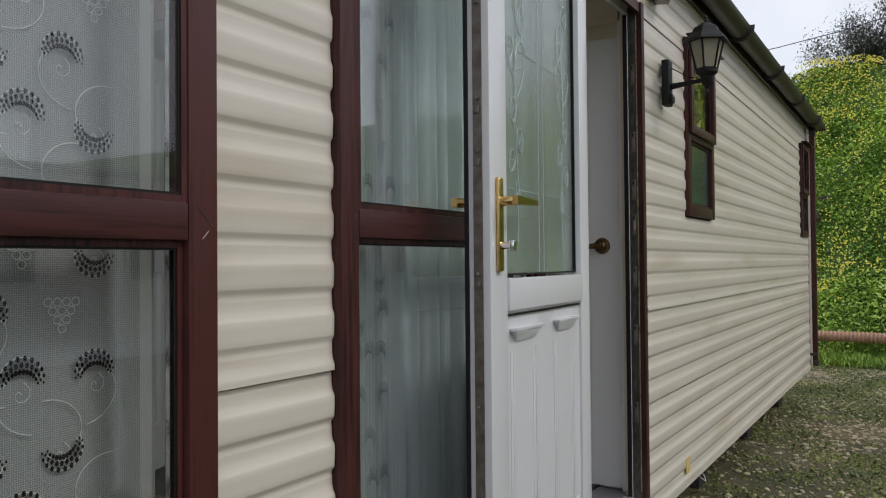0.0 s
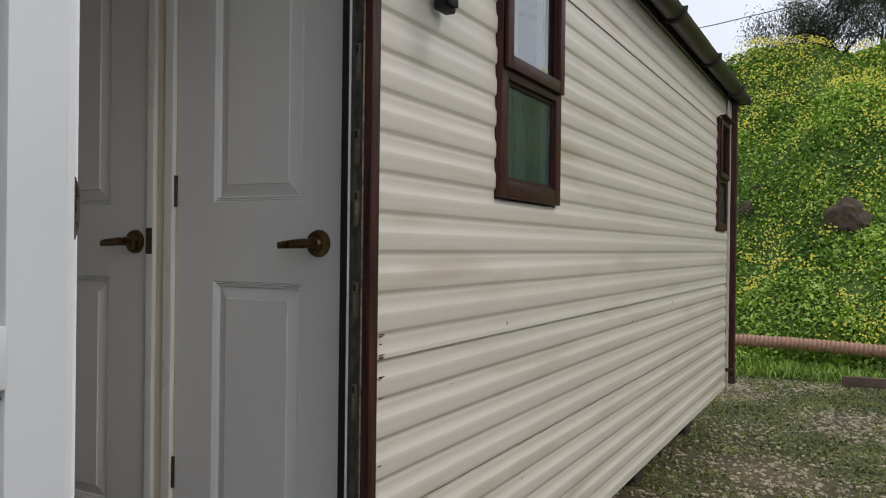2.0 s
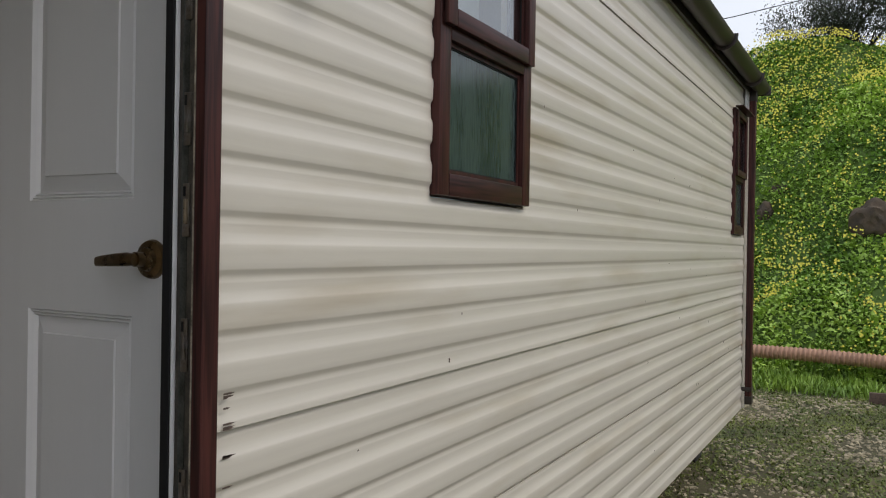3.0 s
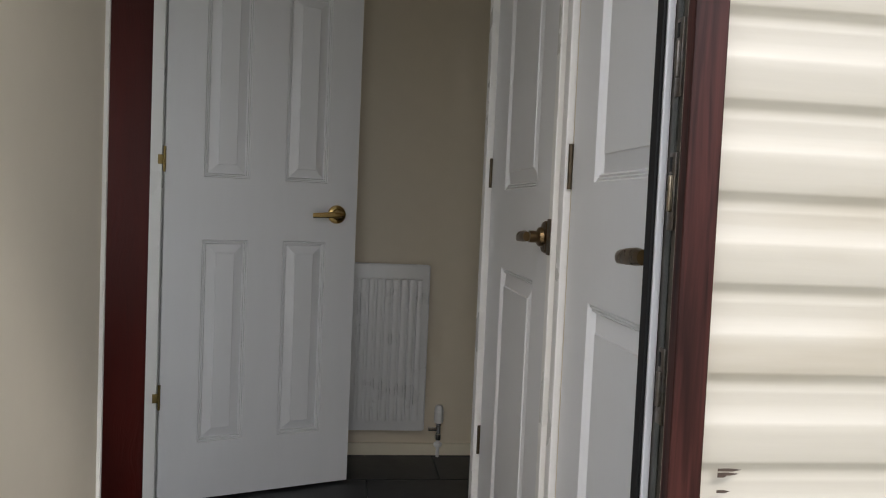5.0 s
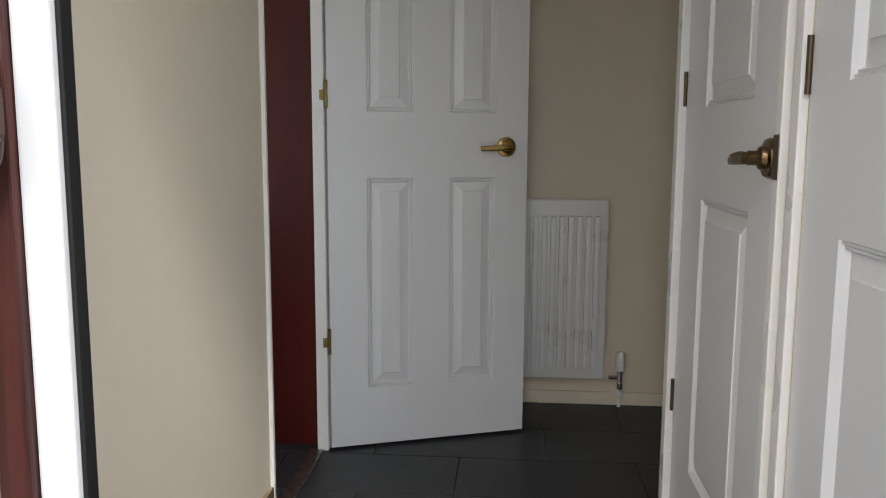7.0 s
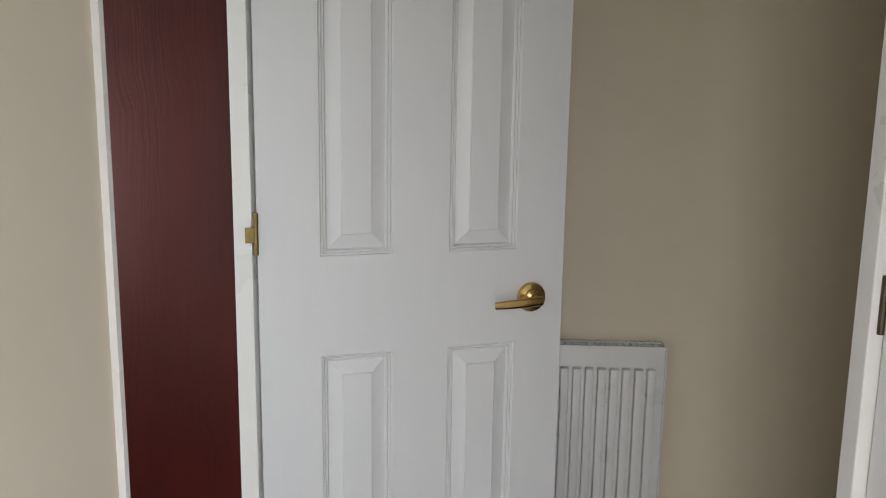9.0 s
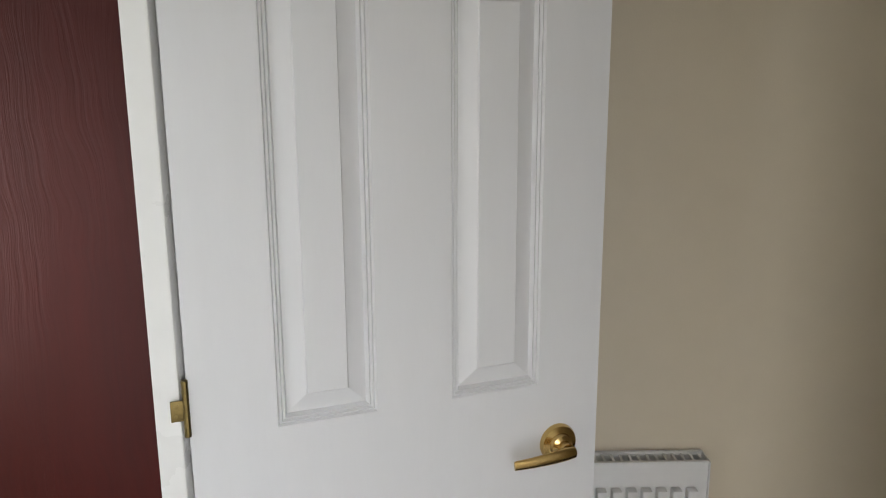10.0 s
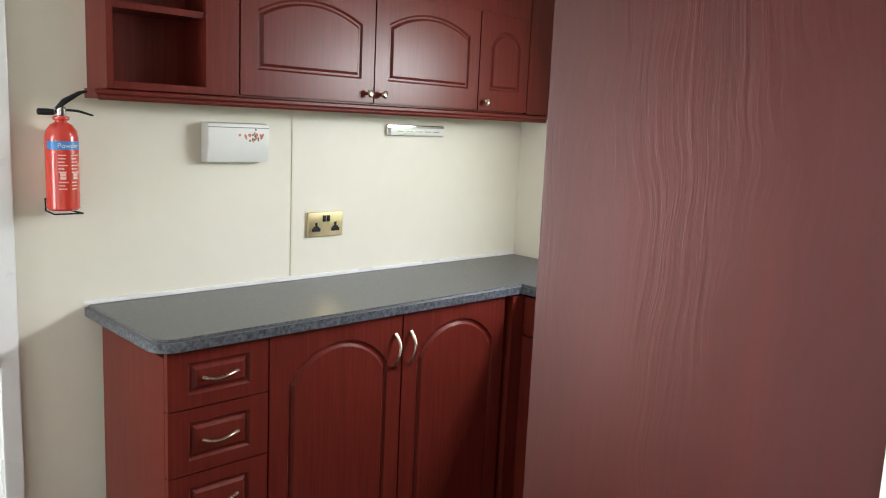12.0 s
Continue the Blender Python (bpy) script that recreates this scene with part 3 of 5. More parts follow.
def inner_door(name, loc, rz, w, panels, label, knob, hinges, side=-1, mat=None):
    d = thing(name, loc, rz, label, "door")
    h = 1.935
    part("door_leaf", leaf(w, h, 0.036, [rect_outline(*p) for p in panels], RINGS), mat or M_DOORGRAIN, d, smooth=0.1)
    lever(d, knob[0], knob[1], 0, side, knob[2], 0.096 if knob[2] is M_OLDBRASS else 0.107)
    for z in hinges:
        butt_hinge(d, -0.003, z, M_DULLBRASS if knob[2] is M_BRASS else M_DARKHINGE, -0.022 if knob[2] is M_BRASS else -0.004)
    return d


LZ = [(0.205, 0.93), (1.15, 1.84)]
inner_door("door_lobby", (-1.003, 2.002, 0.01), 20.5, 0.704, [(a, b, c, d) for a, b in ((0.130, 0.290), (0.420, 0.584)) for c, d in LZ],
           "white four panel inner door standing open with brass lever", (0.624, 1.035, M_BRASS), [0.345, 1.172])
inner_door("door_lavatory", (0.05, 1.547, 0.0), -90, 0.738, [(0.20, 0.572, 0.245, 0.93), (0.20, 0.572, 1.145, 1.86)],
           "white two panel inner door, closed, with aged brass lever", (0.686, 1.035, M_OLDBRASS), [0.35, 1.167])
inner_door("door_bedroom", (0.05, 0.692, 0.0), -90, 0.578, [(0.138, 0.445, 0.23, 0.93), (0.138, 0.445, 1.145, 1.86)],
           "white two panel inner door, closed, with aged brass lever", (0.499, 1.035, M_OLDBRASS), [0.35, 1.147])
slab("trim", 0.052, 0.0745, 0.6945, 0.806, -0.012, 2.0, M_CREAMTRIM, "cream door frame between the two inner doors")
slab("trim", 0.036, 0.0515, 0.700, 0.7335, -0.012, 2.0, M_TRIM, "white door stop bead", 0.003)
slab("trim", 0.036, 0.0515, 0.775, 0.803, -0.012, 2.0, M_TRIM, "white door stop bead", 0.003)
slab("trim", 0.03, 0.0745, 1.552, 1.60, -0.012, 2.0, M_TRIM, "white door jamb", 0.003)
slab("trim", 0.036, 0.0745, 0.0865, 0.112, -0.012, 2.0, M_TRIM, "white door jamb", 0.003)
lk = thing("latch_keep", (0.0355, 0.789, 1.0), 0, "brown latch keep plate on the frame beside the lever", "lock part")
part("plate", boxed(-0.0025, 0.0, -0.012, 0.012, 0.0, 0.075, 0.001), M_DARKHINGE, lk)
slab("wall_over_doors", 0.05, 0.0745, 0.113, 1.60, 2.0005, 2.12, M_WALL, "cream wall above the lobby doors")


# ---- kitchen ----
def base_units():
    x = -2.70
    # drawers unit
    u = thing("drawer_unit", (x, 2.222, 0.0), 0, "red mahogany kitchen drawer unit under grey worktop", "kitchen cabinet")
    part("carcass", boxed(-0.42, -0.018, 0.0, 0.286, 0.09, 0.918), M_CAB, u)
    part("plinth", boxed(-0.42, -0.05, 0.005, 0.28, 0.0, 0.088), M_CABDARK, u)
    return u


def cab_front(name, parent, x, y0, y1, z0, z1, outlines, label=""):
    """A cabinet front that faces +x."""
    bm = leaf(y1 - y0, z1 - z0, 0.018, outlines, CABRINGS, both=False)
    ob = part(name, bm, M_CAB, parent, label, smooth=0.35)
    ob.matrix_basis = pose(x, y0, z0, 0, 0, 90)
    return ob


def bow_handle(parent, x, y, z, vertical, length=0.10):
    h = length / 2
    pts = []
    for k in range(9):
        t = -1 + k / 4
        o = 0.024 * (1 - t * t) + 0.002
        s = 0.004 * math.sin(t * 3.1)
        pts.append((x + o, y + (s if vertical else h * t), z + (h * t if vertical else s)))
    rs = [(0.006, 0.004), (0.0055, 0.004), (0.005, 0.0035), (0.0048, 0.0035), (0.0048, 0.0035), (0.0048, 0.0035), (0.005, 0.0035), (0.0055, 0.004), (0.006, 0.004)]
    part("handle", sweep(bmesh.new(), pts, 0.005, 10, rs=rs), M_PEWTER, parent, "bowed antique nickel handle")


u = base_units()
for k, (a, b) in enumerate([(0.781, 0.935), (0.605, 0.777), (0.430, 0.601), (0.10, 0.426)]):
    w, h = 0.284, b - a
    cab_front("drawer_front", u, 0.0, 0.001, 0.285, a, b, [rect_outline(0.055, w - 0.055, 0.035, h - 0.035)])
    bow_handle(u, 0.001, 0.143, (a + b) / 2 + 0.0, False)


def door_unit(name, y0, y1, label, hinge_left):
    u = thing(name, (-2.70, y0, 0.0), 0, label, "kitchen cabinet", "kitchen base units")
    w = y1 - y0
    part("carcass", boxed(-0.42, -0.018, 0.001, w - 0.001, 0.09, 0.918), M_CAB, u)
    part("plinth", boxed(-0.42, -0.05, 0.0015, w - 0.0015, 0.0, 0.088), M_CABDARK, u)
    cab_front("cabinet_door", u, 0.0, 0.002, w - 0.002, 0.10, 0.935, [arch_outline(0.06, w - 0.06, 0.07, 0.69, 0.785)])
    bow_handle(u, 0.001, w - 0.03 if hinge_left else 0.03, 0.82, True, 0.11)
    return u


door_unit("base_unit", 2.51, 2.985, "red mahogany base cabinet with arched panel door", True)
door_unit("base_unit", 2.987, 3.46, "red mahogany base cabinet with arched panel door", False)
ub = thing("sink_unit", (-2.72, 3.54, 0.0), 0, "red mahogany corner base units along the outer wall", "kitchen cabinet")
part("carcass", boxed(-0.44, 1.3, 0.018, 0.47, 0.09, 0.918), M_CAB, ub)
part("plinth", boxed(-0.44, 1.3, 0.05, 0.47, 0.0, 0.088), M_CABDARK, ub)
f = leaf(0.40, 0.135, 0.018, [rect_outline(0.05, 0.35, 0.035, 0.10)], CABRINGS, both=False)
o = part("drawer_front", f, M_CAB, ub)
o.matrix_basis = pose(0.04, 0.0, 0.79)
f = leaf(0.40, 0.68, 0.018, [arch_outline(0.065, 0.335, 0.07, 0.52, 0.61)], CABRINGS, both=False)
o = part("cabinet_door", f, M_CAB, ub)
o.matrix_basis = pose(0.04, 0.0, 0.10)
part("corner_post", boxed(0.002, 0.037, -0.06, 0.017, 0.1, 0.93), M_CAB, ub)


def make_worktop():
    bm = bmesh.new()
    pts = [(-3.164, 4.018), (-3.164, 2.19), (-2.735, 2.19), (-2.712, 2.198), (-2.693, 2.217), (-2.685, 2.24), (-2.685, 3.525), (-1.42, 3.525), (-1.42, 4.018)]
    top = [bm.verts.new((x, y, 0.970)) for x, y in pts]
    f = bm.faces.new(top)
    r = bmesh.ops.extrude_face_region(bm, geom=[f])
    for v in r["geom"]:
        if isinstance(v, bmesh.types.BMVert):
            v.co.z = 0.937
    es = [e for e in bm.edges if all(abs(v.co.z - 0.970) < 1e-4 for v in e.verts)]
    bmesh.ops.bevel(bm, geom=es, offset=0.008, segments=3, affect="EDGES")
    t = thing("worktop", (0, 0, 0), 0, "speckled dark grey laminate worktop with rounded corner", "worktop")
    bmesh.ops.recalc_face_normals(bm, faces=bm.faces)
    band = bm.copy()
    bmesh.ops.delete(bm, geom=[f for f in bm.faces if abs(f.normal.z) < 0.5], context="FACES")
    bmesh.ops.delete(band, geom=[f for f in band.faces if abs(f.normal.z) >= 0.5], context="FACES")
    part("surface", bm, M_WORKTOP, t)
    part("edge_band", band, M_WTEDGE, t, "coarsely speckled grey edge band")


make_worktop()
slab("trim", -3.1645, -3.156, 2.19, 4.01, 0.971, 0.982, M_TRIM, "white sealant bead behind the worktop")
slab("trim", -3.1645, -3.162, 2.868, 2.876, 0.983, 1.575, M_CREAMTRIM, "cream wall panel joint strip")
slab("trim", -3.26, -3.15, 1.965, 2.014, -0.012, 1.98, M_TRIM, "white inner door frame", 0.004)


def cornice(bm, x, y0, y1, z):
    prof = [(0.0, 0.0), (0.012, 0.0), (0.018, 0.006), (0.016, 0.012), (0.024, 0.018), (0.024, 0.026), (0.012, 0.030), (0.0, 0.030)]
    a = [bm.verts.new((x + px, y0 - px, z + pz)) for px, pz in prof]
    b = [bm.verts.new((x + px, y1, z + pz)) for px, pz in prof]
    for k in range(len(prof)):
        m = (k + 1) % len(prof)
        bm.faces.new((a[k], a[m], b[m], b[k]))
    bm.faces.new(a)
    bm.faces.new(b[::-1])


X2 = -3.02
w1 = thing("shelf_unit", (X2, 2.212, 1.575), 0, "open mahogany wall shelf unit at the end of the cupboards", "shelf")
for nm, a in (("side_panel", (-0.144, 0.0, 0.0, 0.018, 0.0, 0.54)), ("side_panel", (-0.144, 0.0, 0.278, 0.381, 0.0, 0.54)), ("back_panel", (-0.144, -0.130, 0.0182, 0.2778, 0.0, 0.54)),
              ("bottom_panel", (-0.1298, 0.0, 0.0182, 0.2778, 0.0, 0.02)), ("top_panel", (-0.1298, 0.0, 0.0182, 0.2778, 0.52, 0.54))):
    part(nm, boxed(*a, 0.0008, 1), M_CAB, w1, smooth=0)
part("shelf", boxed(-0.129, -0.006, 0.0185, 0.2775, 0.208, 0.226), M_CAB, w1)
w2 = thing("wall_cupboard", (X2, 2.596, 1.575), 0, "red mahogany wall cupboard with arched panel door", "kitchen cabinet", "kitchen wall units")


def cupboard(t, w, h, knob_y, spring):
    part("carcass", boxed(-0.144, -0.018, 0.001, w - 0.001, 0.0, h), M_CAB, t)
    cab_front("cupboard_door", t, 0.0, 0.002, w - 0.002, 0.006, h, [arch_outline(0.055, w - 0.055, 0.075, spring, spring + 0.05)])
    part("knob", lathe(bmesh.new(), [(0.006, 0), (0.005, 0.010), (0.012, 0.016), (0.013, 0.021), (0.008, 0.025), (0.006, 0.024)], 18, (0.001, knob_y, 0.035), "X"), M_PEWTER, t, "round antique nickel knob")


cupboard(w2, 0.498, 0.54, 0.47, 0.25)
w3 = thing("wall_cupboard", (X2, 3.096, 1.575), 0, "red mahogany wall cupboard with arched panel door", "kitchen cabinet", "kitchen wall units")
cupboard(w3, 0.498, 0.37, 0.03, 0.265)
w4 = thing("wall_cupboard", (X2, 3.596, 1.575), 0, "narrow red mahogany wall cupboard with arched panel door", "kitchen cabinet", "kitchen wall units")
cupboard(w4, 0.282, 0.37, 0.03, 0.25)
wc = thing("wall_cupboard_corner", (X2, 3.880, 1.575), 0, "red mahogany corner wall cupboard", "kitchen cabinet")
part("carcass", boxed(-0.144, 0.0, 0.001, 0.138, 0.0, 0.54), M_CAB, wc)
hd = thing("cupboard_header", (X2, 3.096, 1.9465), 0, "red mahogany filler board over the small wall cupboards", "moulding")
part("board", boxed(-0.144, -0.004, 0.0, 0.783, 0.0, 0.168), M_CAB, hd)
lr = thing("light_rail", (0, 0, 0), 0, "moulded mahogany rail under the wall cupboards", "moulding")
part("board", boxed(-3.164, X2 - 0.0205, 2.205, 4.015, 1.548, 1.5745), M_CAB, lr)
bm = bmesh.new()
cornice(bm, X2 - 0.02, 2.205, 4.015, 1.544)
part("moulding", bm, M_CAB, lr)

tall = thing("tall_unit", (-1.412, 2.05, 0.0), 0, "tall dark mahogany end panel of a cupboard", "kitchen cabinet")
part("end_panel", boxed(0.0, 0.385, 0.0, 0.02, 0.0, 2.119, 0.0012), M_MAHOG, tall)
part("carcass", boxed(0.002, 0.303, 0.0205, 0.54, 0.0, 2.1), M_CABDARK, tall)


# ---- outer doorway ----
slab("door_frame", -0.8285, -0.7985, 0.025, 0.084, -0.03, 2.04, M_BROWNFOIL, "dark rosewood outer door frame", 0.003)
slab("door_frame", -0.034, 0.003, -0.018, 0.004, -0.03, 2.04, M_BROWNFOIL, "dark rosewood outer door frame", 0.003)
slab("door_frame", -0.7980, -0.0345, -0.010, 0.004, 1.995, 2.04, M_BROWNFOIL_H, "dark rosewood door head", 0.003)
slab("door_frame", -0.7980, -0.7650, 0.034, 0.056, -0.011, 2.03, M_UPVC, "white plastic inner door frame", 0.003)
slab("door_frame", -0.0400, -0.0300, 0.042, 0.060, -0.011, 2.03, M_UPVC, "white plastic inner door frame", 0.003)
slab("door_frame", -0.7655, -0.0405, 0.038, 0.056, 1.995, 2.03, M_UPVC, "white plastic door head", 0.003)
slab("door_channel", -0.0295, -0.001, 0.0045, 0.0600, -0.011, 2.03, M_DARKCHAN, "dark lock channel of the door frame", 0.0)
slab("door_channel", -0.0312, -0.0297, 0.0215, 0.0350, 0.02, 1.99, M_LOCKSTRIP, "tarnished steel keep strip of the door lock")
slab("door_channel", -0.0312, -0.0297, 0.0050, 0.0095, 0.02, 1.99, M_SEALANT, "crusty cream sealant line beside the door frame", 0.0006)
slab("door_gasket", -0.7648, -0.7600, 0.042, 0.060, -0.005, 1.994, M_RUBBER, "black rubber door seal", 0.002)
slab("door_gasket", -0.0455, -0.0405, 0.042, 0.060, -0.005, 1.994, M_RUBBER, "black rubber door seal", 0.002)
slab("door_sill", -0.7840, -0.019, -0.035, 0.084, -0.04, -0.0105, M_UPVC, "white plastic door sill", 0.004)
slab("door_sill", -0.828, 0.0, -0.045, -0.0355, -0.06, -0.012, M_BROWNFOIL_H, "dark rosewood sill edge", 0.002)
for z in (0.30, 0.62, 0.86, 1.075, 1.22, 1.42, 1.70):
    p = thing("strike_plate", (-0.0315, 0.036, z), 0, "zinc lock keep screwed to the door frame", "lock part", "lock keeps")
    part("plate", boxed(-0.0015, 0.002, -0.021, -0.006, 0.0, 0.085, 0.001), M_STEEL, p)
    part("keep", boxed(-0.006, -0.0016, -0.019, -0.012, 0.02, 0.06, 0.002), M_PEWTER if int(z * 100) % 2 else M_STEEL, p)
    part("slot", boxed(-0.0022, -0.0016, -0.013, -0.008, 0.064, 0.080), M_RUBBER, p)


def outer_door():
    d = thing("front_door", (-1.662, -0.170, 0.005), 4.75, "white plastic outer door with leaded obscure glass, folded open", "door")
    W, H, T = 0.780, 1.94, 0.058
    bm = bmesh.new()
    box(bm, 0.0, 0.102, 0.0, T, 0.0, H, 0.004)
    part("stile", bm, M_UPVC, d)
    part("stile", boxed(0.6905, W, 0.0, T, 0.0, H, 0.004), M_UPVC, d)
    part("rail", boxed(0.1025, 0.690, 0.001, T - 0.001, 1.84, H, 0.004), M_UPVC, d)
    part("rail", boxed(0.1025, 0.690, 0.001, T - 0.001, 0.0, 0.14, 0.004), M_UPVC, d)
    part("rail", boxed(0.1025, 0.690, 0.004, T - 0.001, 0.8372, 0.915, 0.006), M_UPVC, d)
    # sloping glazing bead
    for a, b, c, e in ((0.1025, 0.690, 0.9155, 0.930),):
        part("glazing_bead", boxed(a, b, -0.006, 0.012, c - 0.07, e - 0.006, 0.005), M_UPVC, d)
    part("panel", leaf(0.5875, 0.69, 0.03, [], [(0, 0)], both=False), M_UPVC, d, smooth=0).matrix_basis = pose(0.1025, 0.008, 0.142)
    for a, b in ((0.127, 0.325), (0.447, 0.640)):
        bm = bmesh.new()
        for i in range(4):
            e = 0.011 * i
            box(bm, a + e, b - e, -0.012 + 0.0045 * i, 0.0085, 0.796 - 0.008 * i, 0.8038 - 0.008 * i, 0.001)
        for e, y in ((0.004, 0.0055), (0.024, 0.0066)):
            box(bm, a + e, a + e + 0.014, y, 0.0085, 0.17, 0.745, 0.001)
            box(bm, b - e - 0.014, b - e, y, 0.0085, 0.17, 0.745, 0.001)
            box(bm, a + e + 0.0145, b - e - 0.0145, y, 0.0085, 0.17 + e, 0.184 + e, 0.001)
        part("panel_moulding", bm, M_UPVC, d)
    part("glass", boxed(0.1025, 0.690, 0.026, 0.032, 0.9305, 1.84), M_OBSCURE, d, "obscure glass with bevelled leaf pattern").visible_shadow = False
    part("glazing_seal", box(boxed(0.103, 0.107, 0.016, 0.025, 0.930, 1.839), 0.6855, 0.6895, 0.016, 0.025, 0.930, 1.839), M_RUBBER, d)
    part("glazing_seal", boxed(0.1075, 0.685, 0.016, 0.025, 0.9305, 0.9345), M_RUBBER, d)
    # lock strip and gaskets on the free edge
    bm = boxed(-0.003, 0.0, 0.018, 0.040, 0.05, 1.90)
    part("lock_strip", bm, M_STEEL, d, "zinc multipoint lock strip")
    part("gasket", boxed(-0.006, 0.0, 0.052, 0.062, 0.0, H, 0.002), M_RUBBER, d)
    part("hinge_flange", boxed(W + 0.0005, W + 0.050, 0.044, 0.076, 0.0, H, 0.004), M_UPVC, d)
    part("gasket", boxed(W + 0.0505, W + 0.060, 0.058, 0.076, 0.0, H, 0.002), M_RUBBER, d)
    for z in (0.32, 0.60, 0.90, 1.18, 1.30, 1.55):
        bm = boxed(-0.009, -0.003, 0.022, 0.036, z, z + 0.018, 0.002)
        lathe(bm, [(0.005, -0.003), (0.005, -0.012), (0.003, -0.013)], 12, (0, 0.029, z + 0.035), "X")
        part("lock_bolt", bm, M_STEEL, d)
    # handle set
    part("handle_plate", boxed(0.030, 0.059, -0.010, 0.0, 0.940, 1.157, 0.006, 3), M_BRASS, d, "long brass back plate")
    part("handle_plate", boxed(0.030, 0.059, T, T + 0.010, 0.940, 1.157, 0.006, 3), M_BRASS, d, "long brass back plate")
    for s, y in ((-1, 0.0), (1, T)):
        bm = lathe(bmesh.new(), [(0.012, 0), (0.012, s * 0.03), (0.010, s * 0.034)], 16, (0.044, y + s * 0.009, 1.102), "Y")
        yy = y + s * 0.048
        for x0, x1, h0, h1 in ((0.033, 0.086, 0.0105, 0.009), (0.0862, 0.166, 0.009, 0.006)):
            q = [[bm.verts.new((x, yy + k, 1.103 + g)) for k, g in ((-0.007, -h), (0.007, -h), (0.007, h), (-0.007, h))] for x, h in ((x0, h0), (x1, h1))]
            for k in range(4):
                bm.faces.new((q[0][k], q[0][(k + 1) % 4], q[1][(k + 1) % 4], q[1][k]))
            bm.faces.new(q[0][::-1])
            bm.faces.new(q[1])
        part("door_handle", bm, M_BRASS, d, "brass lever handle")
    bm = lathe(bmesh.new(), [(0.009, 0), (0.009, -0.022), (0.006, -0.026)], 14, (0.046, -0.010, 1.000), "Y")
    box(bm, 0.038, 0.064, -0.042, -0.028, 0.987, 1.013, 0.005)
    part("thumb_turn", bm, M_CHROME, d, "chrome thumb turn")
    # raised leaf pattern and leading on the glass
    bm = bmesh.new()
    Y = 0.0235

    def drop(cx, cz, length, width, tilt):
        c, s = math.cos(tilt), math.sin(tilt)
        at = lambda u, v: (cx + u * c - v * s, Y, cz + u * s + v * c)
        sweep(bm, [at(width / 2 * math.sin(k * math.pi / 8) * (1 - 0.25 * math.cos(k * math.pi / 8)), -length / 2 * math.cos(k * math.pi / 8)) for k in range(17)], 0.0014, 5, cap=False)
        sweep(bm, [at(-width * 0.42, -length * 0.1), at(0, length * 0.04), at(width * 0.42, length * 0.16)], 0.0010, 5)

    for cx, s in ((0.228, 1), (0.594, -1)):
        sweep(bm, [(cx + 0.010 * math.sin((z - 1.0) * 13) * s, Y, z) for z in [0.99 + 0.04 * i for i in range(21)]], 0.0011, 6)
        for z, o, L, W2, tl in ((1.135, 0.006, 0.062, 0.026, 0.1), (1.215, -0.032, 0.058, 0.036, -0.35), (1.272, 0.024, 0.060, 0.036, 0.3), (1.345, -0.022, 0.062, 0.040, -0.15),
                                (1.455, 0.020, 0.150, 0.062, -0.25), (1.475, -0.030, 0.110, 0.045, 0.35), (1.60, 0.022, 0.120, 0.055, 0.3), (1.69, -0.028, 0.060, 0.036, -0.3), (1.755, 0.022, 0.058, 0.034, 0.3)):
            drop(cx + o * s, z, L, W2, tl * s)
    part("leaf_pattern", bm, M_LEADPATTERN, d, "raised clear leaf tracery")
    bm = bmesh.new()
    for x in (0.388, 0.4255):
        sweep(bm, [(x, Y, 0.935), (x, Y, 1.838)], 0.0010, 6)
    for z in (1.145, 1.50):
        for x0, x1 in ((0.110, 0.209), (0.243, 0.387), (0.4265, 0.579), (0.609, 0.684)):
            sweep(bm, [(x0, Y, z), (x1, Y, z)], 0.0010, 6)
    part("leading", bm, M_LEADPATTERN, d)
    part("panel_joint", boxed(0.105, 0.6875, 0.0025, 0.0075, 0.833, 0.8365), M_RUBBER, d)
    return d


M_VOILETHREAD = material("pale blue thread", (0.32, 0.40, 0.44), 0.85, var=0.05)
M_LEADPATTERN = material("etched glass lines", (0.46, 0.53, 0.52), 0.12, var=0.05)
outer_door()
for z in (1.012, 0.30, 1.72):
    h = thing("pivot_hinge", (-0.8095, 0.010, z + 0.02), 0, "chipped brown cast door hinge", "hinge", "outer door hinges")
    h.scale = (1, 1, 0.76)
    bm = boxed(-0.058, -0.020, -0.022, -0.010, 0.055, 0.125, 0.003)
    part("leaf", bm, M_HINGE, h)
    part("knuckle", lathe(bmesh.new(), [(0.010, 0.0), (0.0165, 0.004), (0.0165, 0.055), (0.0125, 0.0555), (0.0125, 0.066), (0.0155, 0.0665), (0.0165, 0.122), (0.012, 0.126)], 18, (-0.008, -0.014, 0), "Z"), M_HINGE, h)
    part("arm", sweep(bmesh.new(), [(0.003 + 0.016 * math.sin(math.pi * k / 24) ** 0.4, -0.008, 0.064 + 0.056 * math.cos(math.pi * k / 24)) for k in range(25)], 0.0045, 8, rs=[(0.0045, 0.0032)] * 25), M_HINGE, h)


